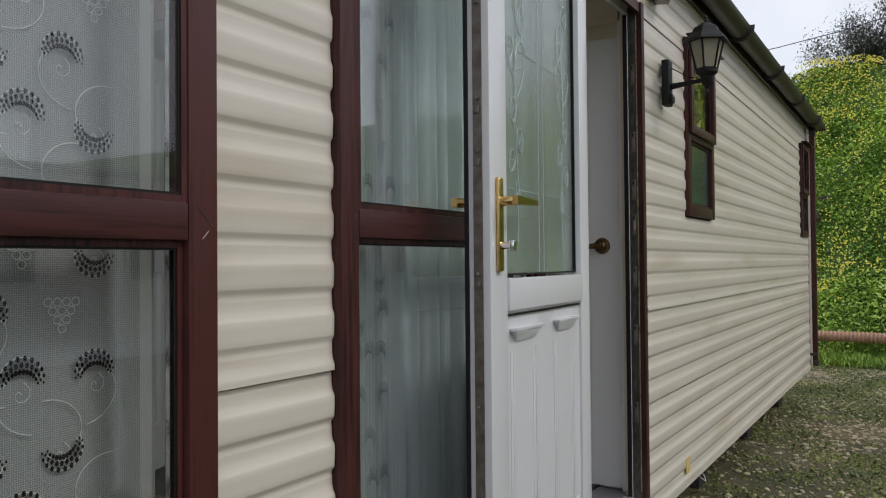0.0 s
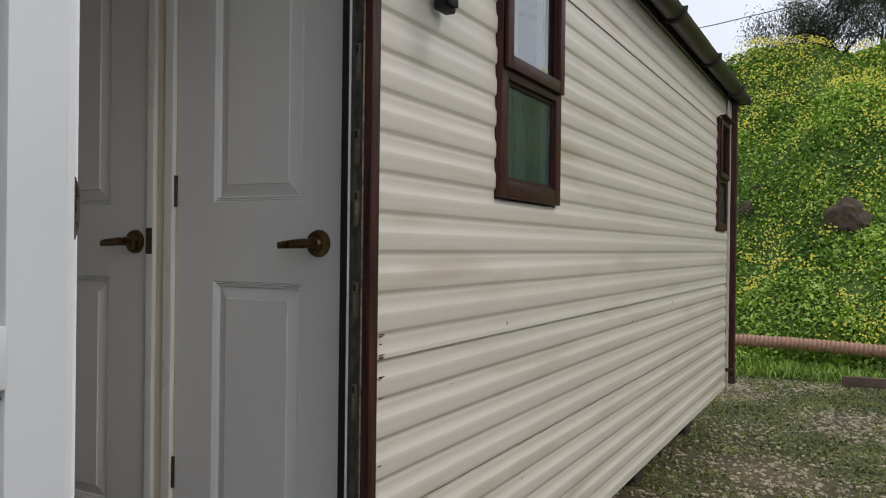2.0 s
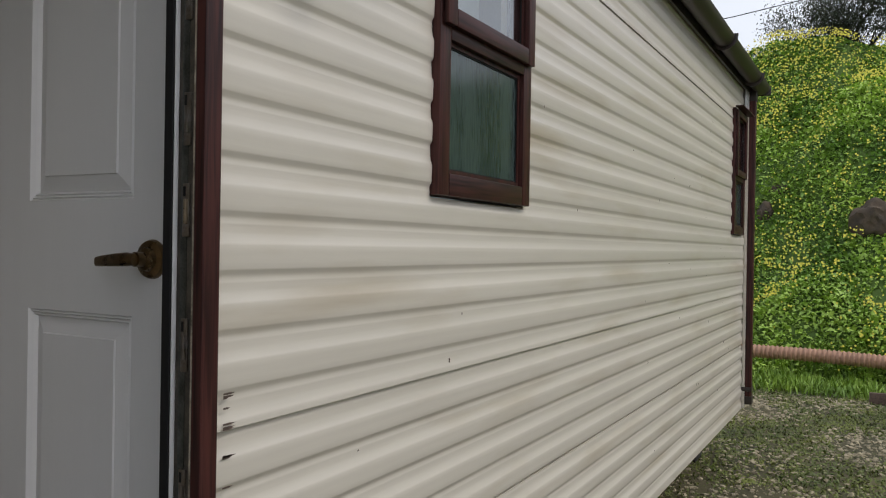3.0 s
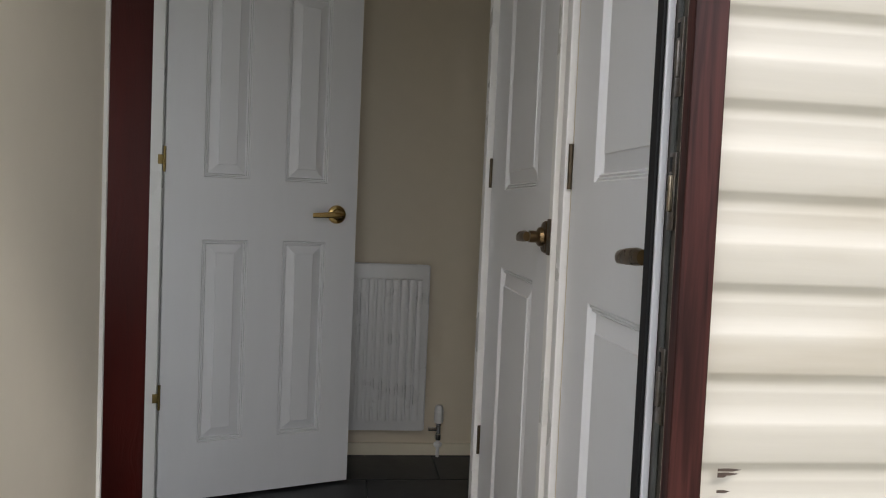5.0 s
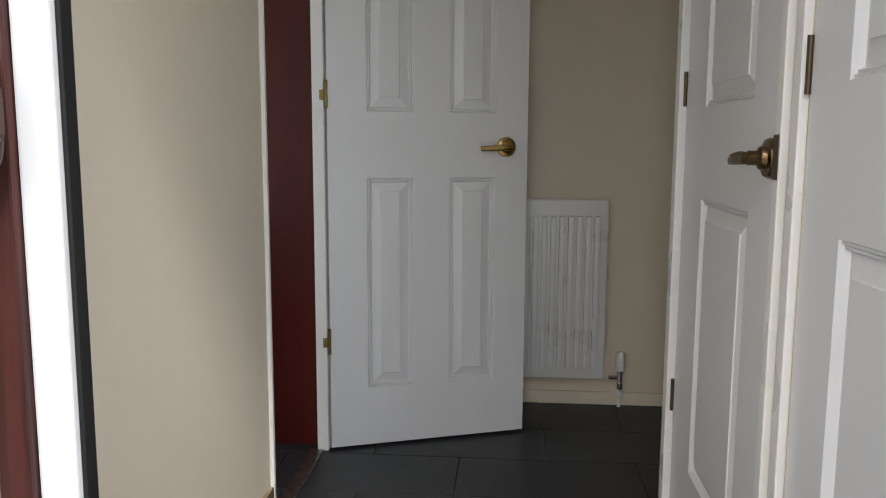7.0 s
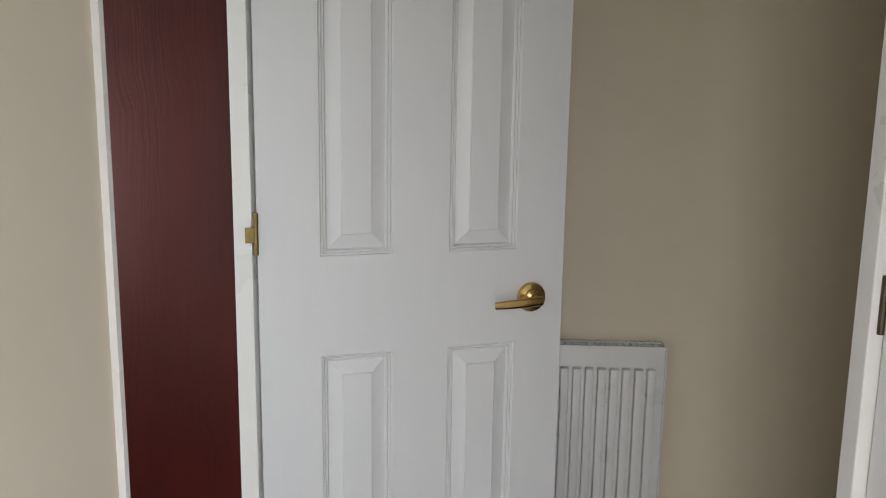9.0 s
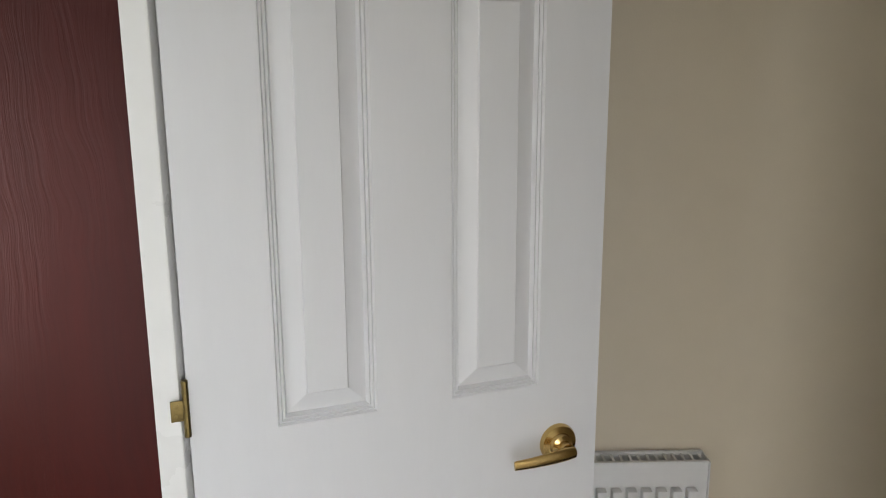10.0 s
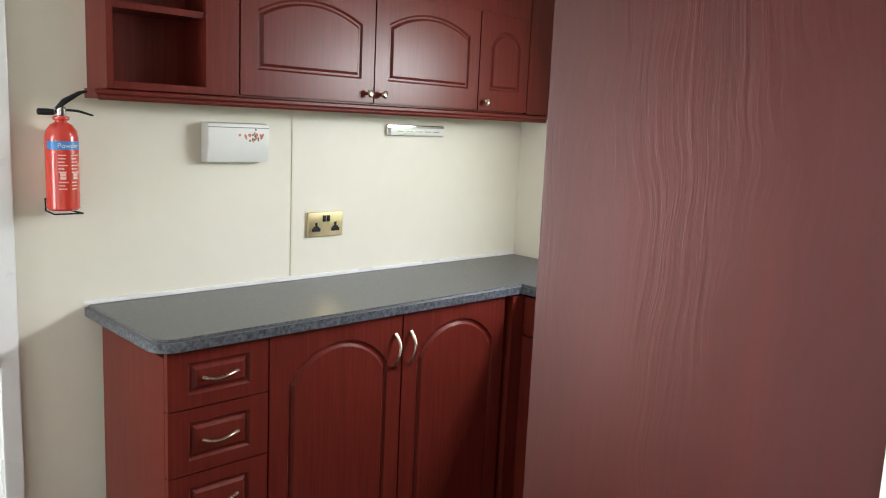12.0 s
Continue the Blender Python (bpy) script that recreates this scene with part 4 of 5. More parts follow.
# ---- windows ----
def window(name, x0, x1, z0, z1, mid, label, opener=True, fw=0.055):
    t = thing(name, ((x0 + x1) / 2, -0.02, z0), 0, label, "window")
    t["kind"] = "structure"
    a, b, h = x0 - (x0 + x1) / 2, x1 - (x0 + x1) / 2, z1 - z0
    m = mid - z0
    for q, mt in (((a, a + fw, 0, h), M_BROWNFOIL), ((b - fw, b, 0, h), M_BROWNFOIL), ((a + fw, b - fw, 0, fw), M_BROWNFOIL_H), ((a + fw, b - fw, h - fw, h), M_BROWNFOIL_H),
                  ((a + fw, b - fw, m - 0.03, m + 0.03), M_BROWNFOIL_H)):
        x, y, z, w = q
        part("window_frame", boxed(x + 0.0003, y - 0.0003, 0.0, 0.06, z, w, 0.004), mt, t)
    ins = 0.012
    if opener:
        # the opening sash stands proud of the frame
        for q in ((a + ins, a + ins + 0.045, m, h - ins), (b - ins - 0.045, b - ins, m, h - ins)):
            part("sash", boxed(q[0], q[1], -0.016, -0.0005, q[2], q[3], 0.004), M_BROWNFOIL, t)
        for q in ((m, m + 0.045), (h - ins - 0.045, h - ins)):
            part("sash", boxed(a + ins + 0.0455, b - ins - 0.0455, -0.016, -0.0005, q[0], q[1], 0.004), M_BROWNFOIL_H, t)
    part("pane", boxed(a + fw, b - fw, 0.020, 0.026, fw, m - 0.03), M_STREAK if opener else M_GLASS, t).visible_shadow = False
    part("pane", boxed(a + fw, b - fw, 0.010, 0.016, m + 0.03, h - fw), M_GLASS, t).visible_shadow = False
    for lo, hi, y0 in ((fw, m - 0.03, 0.014), (m + 0.03, h - fw, 0.004)):
        for nm, w, y, y1, mt in (("glazing_bead", 0.011, y0, y0 + 0.0025, M_BROWNFOIL), ("glazing_gasket", 0.015, y0 + 0.003, y0 + 0.0055, M_RUBBER)):
            bd = bmesh.new()
            box(bd, a + fw, a + fw + w, y, y1, lo, hi)
            box(bd, b - fw - w, b - fw, y, y1, lo, hi)
            box(bd, a + fw + w, b - fw - w, y, y1, lo, lo + w)
            box(bd, a + fw + w, b - fw - w, y, y1, hi - w, hi)
            part(nm, bd, mt, t, smooth=0)
    sp = bmesh.new()
    for lo, hi in ((fw, m - 0.03), (m + 0.03, h - fw)):
        box(sp, a + fw, a + fw + 0.010, 0.034, 0.044, lo, hi)
        box(sp, b - fw - 0.010, b - fw, 0.034, 0.044, lo, hi)
        box(sp, a + fw + 0.010, b - fw - 0.010, 0.034, 0.044, lo, lo + 0.01)
    part("spacer_bar", sp, M_CHROME, t, "silver glazing spacer")
    return t


window("window_1", -3.09, -2.324, 0.23, 1.97, 1.035, "dark rosewood framed window with lace curtain", False, 0.06)
window("window_2", -2.007, -1.022, 0.23, 1.97, 1.05, "dark rosewood framed window with blue grey curtains", False, 0.06)
window("window_3", 0.699, 1.248, 1.19, 2.075, 1.60, "dark rosewood framed bathroom window")
window("window_4", 4.862, 5.308, 1.19, 2.075, 1.60, "dark rosewood framed bedroom window")
for x0, x1 in ((0.67, 1.28), (4.83, 5.34)):
    slab("window_hood", x0, x1, -0.075, -0.0205, 2.076, 2.082, M_BROWNFOIL_H, "dark drip strip over the window")
slab("wall_behind_window", 0.70, 1.25, 0.16, 0.17, 1.15, 2.11, M_CURTAIN, "pale blind behind the bathroom window")

weld = bmesh.new()
for pts in ([(-2.368, 1.061), (-2.337, 1.028)], [(-2.357, 1.008), (-2.344, 1.021)], [(-1.957, 1.068), (-1.969, 1.050), (-1.955, 1.037)]):
    sweep(weld, [(x, -0.0202, z) for x, z in pts], 0.0008, 5)
part("weld_line", weld, M_STEEL, bpy.data.objects["window_1"], "pale welded corner lines").matrix_basis = Matrix.Translation(-bpy.data.objects["window_1"].matrix_basis.translation)


def curtain(name, x0, x1, y, z0, z1, mat, label, folds, depth=0.03, seed=1):
    rnd = random.Random(seed)
    n, m = int((x1 - x0) * 160), 14
    ph = [rnd.uniform(0, 6.3) for _ in range(4)]
    verts, faces = [], []
    for i in range(n + 1):
        u = i / n
        for j in range(m + 1):
            v = j / m
            d = depth * (0.6 * math.sin(u * folds * 6.28 + ph[0] + 0.4 * v) + 0.3 * math.sin(u * folds * 11.9 + ph[1] - 0.5 * v) + 0.2 * math.sin(u * folds * 3.1 + ph[2]))
            verts.append((x0 + (x1 - x0) * u, y + d, z0 + (z1 - z0) * v))
    for i in range(n):
        for j in range(m):
            a = i * (m + 1) + j
            faces.append((a, a + m + 1, a + m + 2, a + 1))
    return raw(name, verts, faces, mat, None, label, "curtain", smooth=True)


def lace_material(name, holes=0.45, colour=(0.75, 0.78, 0.78)):
    """Fine net with denser scrolls: opacity from a small mesh of holes and from curling bands."""
    m = bpy.data.materials.new(name)
    m.use_nodes = True
    nt = m.node_tree
    p = nt.nodes["Principled BSDF"]
    p.inputs["Base Color"].default_value = (*colour, 1)
    p.inputs["Roughness"].default_value = 0.85
    tc = nt.nodes.new("ShaderNodeTexCoord")
    sep = nt.nodes.new("ShaderNodeSeparateXYZ")
    com = nt.nodes.new("ShaderNodeCombineXYZ")
    nt.links.new(tc.outputs["Object"], sep.inputs[0])
    nt.links.new(sep.outputs[0], com.inputs[0])
    nt.links.new(sep.outputs[2], com.inputs[1])
    net = nt.nodes.new("ShaderNodeTexVoronoi")
    net.voronoi_dimensions = "2D"
    net.feature = "DISTANCE_TO_EDGE"
    net.inputs["Scale"].default_value, net.inputs["Randomness"].default_value = 290, 0.15
    big = nt.nodes.new("ShaderNodeTexVoronoi")
    big.voronoi_dimensions = "2D"
    big.inputs["Scale"].default_value, big.inputs["Randomness"].default_value = 9.5, 0.55
    nt.links.new(com.outputs[0], net.inputs["Vector"])
    nt.links.new(com.outputs[0], big.inputs["Vector"])
    # curls: bands of distance from each motif centre, bent by angle
    ring = nt.nodes.new("ShaderNodeMath")
    ring.operation = "SINE"
    mul = nt.nodes.new("ShaderNodeMath")
    mul.operation = "MULTIPLY"
    mul.inputs[1].default_value = 15.0
    nt.links.new(big.outputs["Distance"], mul.inputs[0])
    nt.links.new(mul.outputs[0], ring.inputs[0])
    gt = nt.nodes.new("ShaderNodeMath")
    gt.operation = "GREATER_THAN"
    gt.inputs[1].default_value = 0.86
    nt.links.new(ring.outputs[0], gt.inputs[0])
    g2 = nt.nodes.new("ShaderNodeMath")
    g2.operation = "GREATER_THAN"
    g2.inputs[1].default_value = 0.10
    nt.links.new(net.outputs["Distance"], g2.inputs[0])
    inv = nt.nodes.new("ShaderNodeMath")
    inv.operation = "MULTIPLY_ADD"
    nt.links.new(g2.outputs[0], inv.inputs[0])
    inv.inputs[1].default_value, inv.inputs[2].default_value = -holes, 0.84
    mx = nt.nodes.new("ShaderNodeMath")
    mx.operation = "MAXIMUM"
    nt.links.new(inv.outputs[0], mx.inputs[0])
    nt.links.new(gt.outputs[0], mx.inputs[1])
    nt.links.new(inv.outputs[0], p.inputs["Alpha"])
    return m


M_LACE = lace_material("white lace", 0.42, (0.47, 0.50, 0.51))
M_VOILE = lace_material("pale blue voile", 0.18, (0.54, 0.61, 0.64))
M_LACETHREAD = material("lace thread", (0.58, 0.60, 0.61), 0.85, var=0.05)
# Grey fill for the voile's uncut eyelets, holding their shade in its colour.
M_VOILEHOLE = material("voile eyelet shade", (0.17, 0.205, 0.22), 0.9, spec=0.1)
# Lace eyelets are solid; near-black paints the dark seen through open holes.
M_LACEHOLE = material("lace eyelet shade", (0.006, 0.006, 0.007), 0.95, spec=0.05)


def scroll(bm, holes, cx, cz, r, y, turn, flip):
    """One comma scroll of the lace: a tapering band of eyelets and a fine stem that curls back."""
    def at(a, rr):
        return (cx + flip * rr * math.cos(a + turn), y, cz + rr * math.sin(a + turn))
    n = 11
    for k in range(n):
        a = -0.4 + 2.9 * k / (n - 1)
        wd = r * (0.27 * math.sin(math.pi * (k + 1.6) / (n + 2)) + 0.08)
        for q in (-0.75, 0.0, 0.75):
            rr = r * 0.80 + wd * q
            c = Vector(at(a + (0.145 if q else 0.0), rr))
            s = min(wd * 0.36, r * 0.118)
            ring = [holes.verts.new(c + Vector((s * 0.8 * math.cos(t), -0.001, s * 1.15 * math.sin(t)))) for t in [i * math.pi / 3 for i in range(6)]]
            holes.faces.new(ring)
        if k == n - 1:
            break
    for e in (0.52, 1.12):
        sweep(bm, [at(-0.5 + 2.9 * k / 12, r * (0.80 + (e - 0.80) * math.sin(math.pi * (k + 1) / 14))) for k in range(13)], 0.0010, 4, cap=False)
    sweep(bm, [at(-0.5 - 0.22 * k, r * (0.85 + 0.16 * k)) for k in range(9)], 0.0009, 4, cap=False)
    sweep(bm, [(cx + flip * r * 0.05 + r * 0.05 * k * math.cos(k * 0.75), y, cz - r * 0.4 + r * 0.05 * k * math.sin(k * 0.75)) for k in range(11)], 0.0008, 4, cap=False)


def grapes(bm, cx, cz, r, y):
    for i in range(4):
        for j in range(4 - i):
            x, z = cx + (j - (3 - i) / 2) * r * 0.5, cz - i * r * 0.45
            sweep(bm, [(x + r * 0.22 * math.cos(a), y, z + r * 0.22 * math.sin(a)) for a in [k * math.pi / 4 for k in range(9)]], 0.0009, 4, cap=False)


def make_motifs(x0, x1, y, z0, z1, name, squeeze=1.0, seed=3):
    bm, holes = bmesh.new(), bmesh.new()
    rnd = random.Random(seed)
    row = 0
    z = z0
    while z < z1:
        x = x0 + (0.055 if row % 2 else 0.0)
        col = 0
        while x < x1:
            if squeeze < 1 and rnd.random() < 0.5:
                pass
            elif (row + col) % 5 == 3:
                grapes(bm, x, z + 0.02, 0.030, y)
            else:
                scroll(bm, holes, x, z, 0.036, y, rnd.choice([0.3, 0.5, 3.4]), rnd.choice([-1, 1]))
            x += 0.118 * squeeze
            col += 1
        z += 0.098
        row += 1
    for v in list(bm.verts) + list(holes.verts):
        v.co.x = x0 + (v.co.x - x0) * squeeze
    return bm, holes


lace = curtain("lace_curtain", -3.06, -2.364, 0.125, 0.2, 2.05, M_LACE, "white lace net curtain with scroll motifs", 2.5, 0.003, 2)
bm, holes = make_motifs(-2.98, -2.42, 0.119, 0.5, 1.75, "scrolls")
part("scroll_embroidery", bm, M_LACETHREAD, lace, kind="stuff", label="white corded scrolls and grape clusters")
part("eyelets", holes, M_LACEHOLE, lace, kind="stuff", label="near-black patches in place of the lace's open eyelets", smooth=0)
voile = curtain("voile_curtain", -1.97, -1.07, 0.14, 0.1, 2.05, M_VOILE, "pale blue grey embroidered voile curtain in soft folds", 11, 0.034, 4)
bm, holes = make_motifs(-1.93, -1.50, 0.100, 0.45, 1.75, "sprigs", 0.62, 8)
bmesh.ops.delete(holes, geom=[v for v in holes.verts if v.co.x > -1.60], context="VERTS")
part("scroll_embroidery", bm, M_VOILETHREAD, voile, kind="stuff", label="pale embroidered sprigs")
part("eyelets", holes, M_VOILEHOLE, voile, kind="stuff", label="small grey patches shaded as eyelets", smooth=0)
slab("curtain_backing", -2.36, -2.354, 0.10, 0.16, 0.2, 2.05, M_TRIM, "white edge of the window reveal")

# ---- roof edge, gutter, corner post ----
slab("fascia", LEFT, RIGHT, -0.028, -0.012, 2.27, 2.3595, M_GUTTER, "brown fascia strip", 0.002)


def make_gutter():
    g = thing("gutter", (RIGHT, -0.04, 2.37), 0, "dark brown plastic half round gutter with brackets", "gutter")
    bm = bmesh.new()
    L = 13.6
    rings = []
    for x in (0.13, -L):
        ring = []
        for rr in (0.062, 0.057):
            rg = [((-0.05 + rr * math.cos(a)), -0.03 + rr * math.sin(a)) for a in [math.pi + math.pi * k / 12 for k in range(13)]]
            ring += rg if rr > 0.06 else rg[::-1]
        rings.append([bm.verts.new((x, y, z)) for y, z in ring])
    n = len(rings[0])
    for k in range(n):
        bm.faces.new((rings[0][k], rings[0][(k + 1) % n], rings[1][(k + 1) % n], rings[1][k]))
    bm.faces.new(rings[0])
    part("channel", bm, M_GUTTER, g)
    part("stop_end", boxed(0.13, 0.145, -0.116, 0.016, -0.098, -0.024, 0.012), M_GUTTER, g)
    for i in range(12):
        x = -0.35 - 1.15 * i
        bm = bmesh.new()
        pts = [(x, -0.05 + 0.068 * math.cos(a), -0.03 + 0.068 * math.sin(a)) for a in [math.pi + math.pi * k / 12 for k in range(13)]]
        sweep(bm, [(x, -0.118, -0.02)] + pts + [(x, 0.012, 0.0)], 0.01, 6, rs=[(0.004, 0.016)] * 15)
        part("bracket", bm, M_GUTTER, g)
    return g


make_gutter()
post = thing("corner_downpipe", (5.452, -0.035, -0.09), 0, "brown square downpipe at the caravan corner", "downpipe")
part("pipe", boxed(-0.028, 0.032, -0.035, 0.035, 0.03, 2.42, 0.006), M_BROWNFOIL, post)
part("shoe", boxed(-0.034, 0.038, -0.041, 0.0345, 0.0, 0.06, 0.006), M_GUTTER, post)
part("socket", boxed(-0.034, 0.038, -0.041, 0.0345, 2.30, 2.38, 0.006), M_GUTTER, post)
part("strap", boxed(-0.045, 0.038, -0.038, 0.0345, 0.10, 0.13, 0.003), M_GUTTER, post)
slab("chassis_rail", LEFT + 0.2, RIGHT - 0.3, 0.30, 0.36, -0.30, -0.121, M_UNDER, "dark steel chassis rail")
slab("underfloor", LEFT + 0.01, RIGHT - 0.01, 0.02, 4.0, -0.119, -0.101, M_UNDER, "dark underside boards")
for i in range(9):
    s = thing("axle_stand", (-7.4 + 1.55 * i, 0.33, GROUND_Z), 0, "dark steel support stand on a block", "support", "axle stands")
    part("block", boxed(-0.11, 0.11, -0.11, 0.11, -0.02, 0.06, 0.006), M_UNDER, s)
    part("leg", boxed(-0.03, 0.03, -0.03, 0.03, 0.0605, 0.15), M_UNDER, s)

# ---- radiator ----
rad = thing("radiator", (-0.405, 2.535, 0.122), 0, "white ribbed panel radiator on the lobby wall", "radiator")
bm = bmesh.new()
W, H = 0.385, 0.71
n = 10
box(bm, 0.0, W, 0.0, 0.012, 0.0, H, 0.004)
box(bm, 0.0, W, 0.045, 0.058, 0.0, H, 0.004)
part("panel", bm, M_RAD, rad)
for i in range(n):
    x = 0.022 + (W - 0.044) / n * (i + 0.5)
    part("rib", boxed(x - 0.0115, x + 0.0115, -0.024, 0.0005, 0.045, H - 0.055, 0.0045), M_RAD, rad)
part("side_cover", boxed(W + 0.0005, W + 0.004, -0.002, 0.058, 0.006, H + 0.004, 0.001), M_RAD, rad)
# Plain dark block: its colour gives the fins and the hollow's shade.
part("convector", boxed(0.004, W - 0.004, 0.0125, 0.0445, 0.02, H - 0.014), M_UNDER, rad, "dark block for the convector fins and the shade among them")
bm = bmesh.new()
for i in range(19):
    x = 0.008 + i * (W - 0.02) / 18
    box(bm, x, x + 0.005, 0.010, 0.047, H - 0.002, H + 0.003)
box(bm, 0.0, W, -0.001, 0.008, H - 0.001, H + 0.006)
box(bm, 0.0, W, 0.049, 0.058, H - 0.001, H + 0.006)
part("grille", bm, M_RAD, rad, "white slotted top grille")
v = thing("radiator_valve", (0.051, 2.565, 0.0), 0, "white thermostatic radiator valve on a white pipe", "valve")
part("pipe", sweep(bmesh.new(), [(0, 0, -0.012), (0, 0, 0.13)], 0.0075, 12), M_RAD, v)
part("collar", lathe(bmesh.new(), [(0.013, 0.045), (0.018, 0.05), (0.018, 0.06), (0.012, 0.065)], 16), M_RAD, v)
bm = lathe(bmesh.new(), [(0.012, 0.075), (0.014, 0.08), (0.014, 0.10), (0.011, 0.104), (0.011, 0.135), (0.014, 0.138), (0.014, 0.15)], 16)
sweep(bm, [(-0.045, 0, 0.122), (0.0, 0, 0.122)], 0.009, 12)
part("valve_body", bm, M_CHROME, v, "chrome valve body")
part("valve_head", lathe(bmesh.new(), [(0.018, 0.151), (0.0205, 0.157), (0.0205, 0.20), (0.0165, 0.222), (0.012, 0.228)], 20), M_RAD, v)

# ---- hose, plank, rock ----
hz = thing("drain_hose", (9.05, -1.2, -0.17), 0, "long terracotta ribbed drain pipe lying along the bank", "pipe")
bm = bmesh.new()
prof, y = [], -7.5
pts, rs = [], []
for i in range(1000):
    yy = -7.5 + i * 0.0125
    pts.append((0.05 * math.sin(yy * 0.6), yy, 0.04 * math.sin(yy * 0.45 + 1) + 0.02 * math.sin(yy * 1.3)))
    rs.append(0.082 if i % 4 in (0, 1) else 0.070)
part("pipe", sweep(bm, pts, 0.1, 14, rs=rs), M_HOSE, hz)
pl = thing("timber_plank", (8.15, -0.82, GROUND_Z), -82, "weathered brown timber plank on edge on the gravel", "plank")
part("board", boxed(0.0, 3.2, -0.03, 0.03, -0.01, 0.115, 0.006), M_PLANK, pl)

# ---- wall lantern ----
def make_lantern():
    t = thing("wall_lantern", (0.297, -0.012, 1.66), 0, "black hexagonal wall lantern with frosted panes on a bracket", "lantern")
    bm = boxed(-0.034, 0.034, -0.034, 0.0, 0.0, 0.205, 0.008)
    box(bm, -0.026, 0.026, -0.046, -0.0345, 0.012, 0.05, 0.006)
    part("back_plate", bm, M_BLACK, t)
    part("sensor_strip", boxed(-0.012, 0.012, -0.050, -0.0465, 0.034, 0.044, 0.002), M_CHROME, t)
    bm = sweep(bmesh.new(), [(0, -0.034, 0.085), (0, -0.12, 0.093), (0, -0.19, 0.098)], 0.009, 10, rs=[(0.008, 0.014), (0.007, 0.010), (0.007, 0.010)])
    part("arm", bm, M_BLACK, t)
    part("cable", sweep(bmesh.new(), [(0.012, -0.034, 0.17), (0.014, -0.06, 0.155), (0.012, -0.10, 0.125), (0.006, -0.15, 0.11)], 0.0025, 6), M_BLACK, t)
    c = (0, -0.19, 0)
    part("cup", lathe(bmesh.new(), [(0.004, 0.035), (0.007, 0.045), (0.005, 0.055), (0.012, 0.066), (0.024, 0.085), (0.028, 0.11), (0.046, 0.125), (0.048, 0.142)], 18, c), M_BLACK, t)
    hexa = lambda r, z: [Vector((c[0] + r * math.cos(k * math.pi / 3), c[1] + r * math.sin(k * math.pi / 3), z)) for k in range(6)]
    lo, hi = hexa(0.046, 0.142), hexa(0.076, 0.268)
    bm = bmesh.new()
    for a, b in zip(lo, hi):
        sweep(bm, [a, b], 0.0042, 6)
    for ring in (lo, hi):
        sweep(bm, ring + [ring[0]], 0.0045, 6, cap=False)
    part("cage", bm, M_BLACK, t)
    a, b = hexa(0.043, 0.144), hexa(0.072, 0.267)
    for k in range(6):
        m = (k + 1) % 6
        bm = bmesh.new()
        bm.faces.new([bm.verts.new(v) for v in (a[k], a[m], b[m], b[k])])
        bmesh.ops.solidify(bm, geom=bm.faces[:], thickness=0.002)
        part("pane", bm, M_FROST, t, smooth=0)
    bm = bmesh.new()
    rings = [hexa(0.100, 0.262), hexa(0.094, 0.275), hexa(0.062, 0.305), hexa(0.052, 0.325), hexa(0.020, 0.345), hexa(0.008, 0.350)]
    vs = [[bm.verts.new(v) for v in r] for r in rings]
    for p, q in zip(vs, vs[1:]):
        for k in range(6):
            bm.faces.new((p[k], p[(k + 1) % 6], q[(k + 1) % 6], q[k]))
    bm.faces.new(vs[0][::-1])
    bm.faces.new(vs[-1])
    part("roof", bm, M_BLACK, t, smooth=0.2)
    part("finial", lathe(bmesh.new(), [(0.006, 0.348), (0.009, 0.356), (0.005, 0.362), (0.008, 0.369), (0.004, 0.378)], 12, c), M_BLACK, t)


make_lantern()
slab("corner_plate", 5.30, 5.405, -0.022, -0.0085, 2.10, 2.28, M_UPVC, "white plastic plate under the eave", 0.003)
slab("corner_trim", 5.413, 5.447, -0.024, -0.002, -0.12, 2.269, M_SIDING, "cream corner moulding", 0.003)
slab("sill_trim", LEFT, RIGHT, -0.003, 0.011, -0.128, -0.1205, M_SIDING, "pale bottom edge strip of the siding", 0.002)
eb = thing("eave_bracket", (0.16, -0.06, 2.10), 20, "grey crumpled metal bracket under the eave", "bracket")
part("plate", boxed(-0.05, 0.09, -0.03, 0.045, 0.0, 0.045, 0.012), M_STEEL, eb)
st = thing("sticker", (0.62, -0.0045, -0.06), 0, "faded yellow sticker on the siding", "sticker")
part("patch", boxed(0.0, 0.07, -0.002, 0.0, 0.0, 0.075), M_STICKER, st)
st["kind"] = "structure"
rnd = random.Random(5)
bm = bmesh.new()
for i in range(14):
    z = rnd.choice([0.815, 0.79, 0.765, 0.71, 0.66, 0.60, 0.50, 0.42])
    L = rnd.uniform(0.006, 0.032)
    z += rnd.uniform(-0.006, 0.006)
    vs = [bm.verts.new(p) for p in ((0.026, -0.0068, z - 0.0018), (0.026 + L * 0.6, -0.0068, z - 0.002), (0.026 + L, -0.0068, z), (0.026 + L * 0.5, -0.0068, z + 0.0016), (0.026, -0.0068, z + 0.0014))]
    bm.faces.new(vs)
for i in range(40):
    x, z = rnd.uniform(0.1, 4.8), rnd.uniform(0.1, 1.9)
    box(bm, x, x + rnd.uniform(0.002, 0.005), -0.0072, -0.0066, z, z + rnd.uniform(0.003, 0.012))
part("rust_marks", bm, M_RUSTMARK, label="small rust and paint chips on the siding", kind="stuff", smooth=0)

# ---- kitchen small things ----
def on_kwall(name, y, z, label, category):
    """Things on the kitchen wall: local x runs out of the wall."""
    return thing(name, (-3.1645, y, z), 0, label, category)


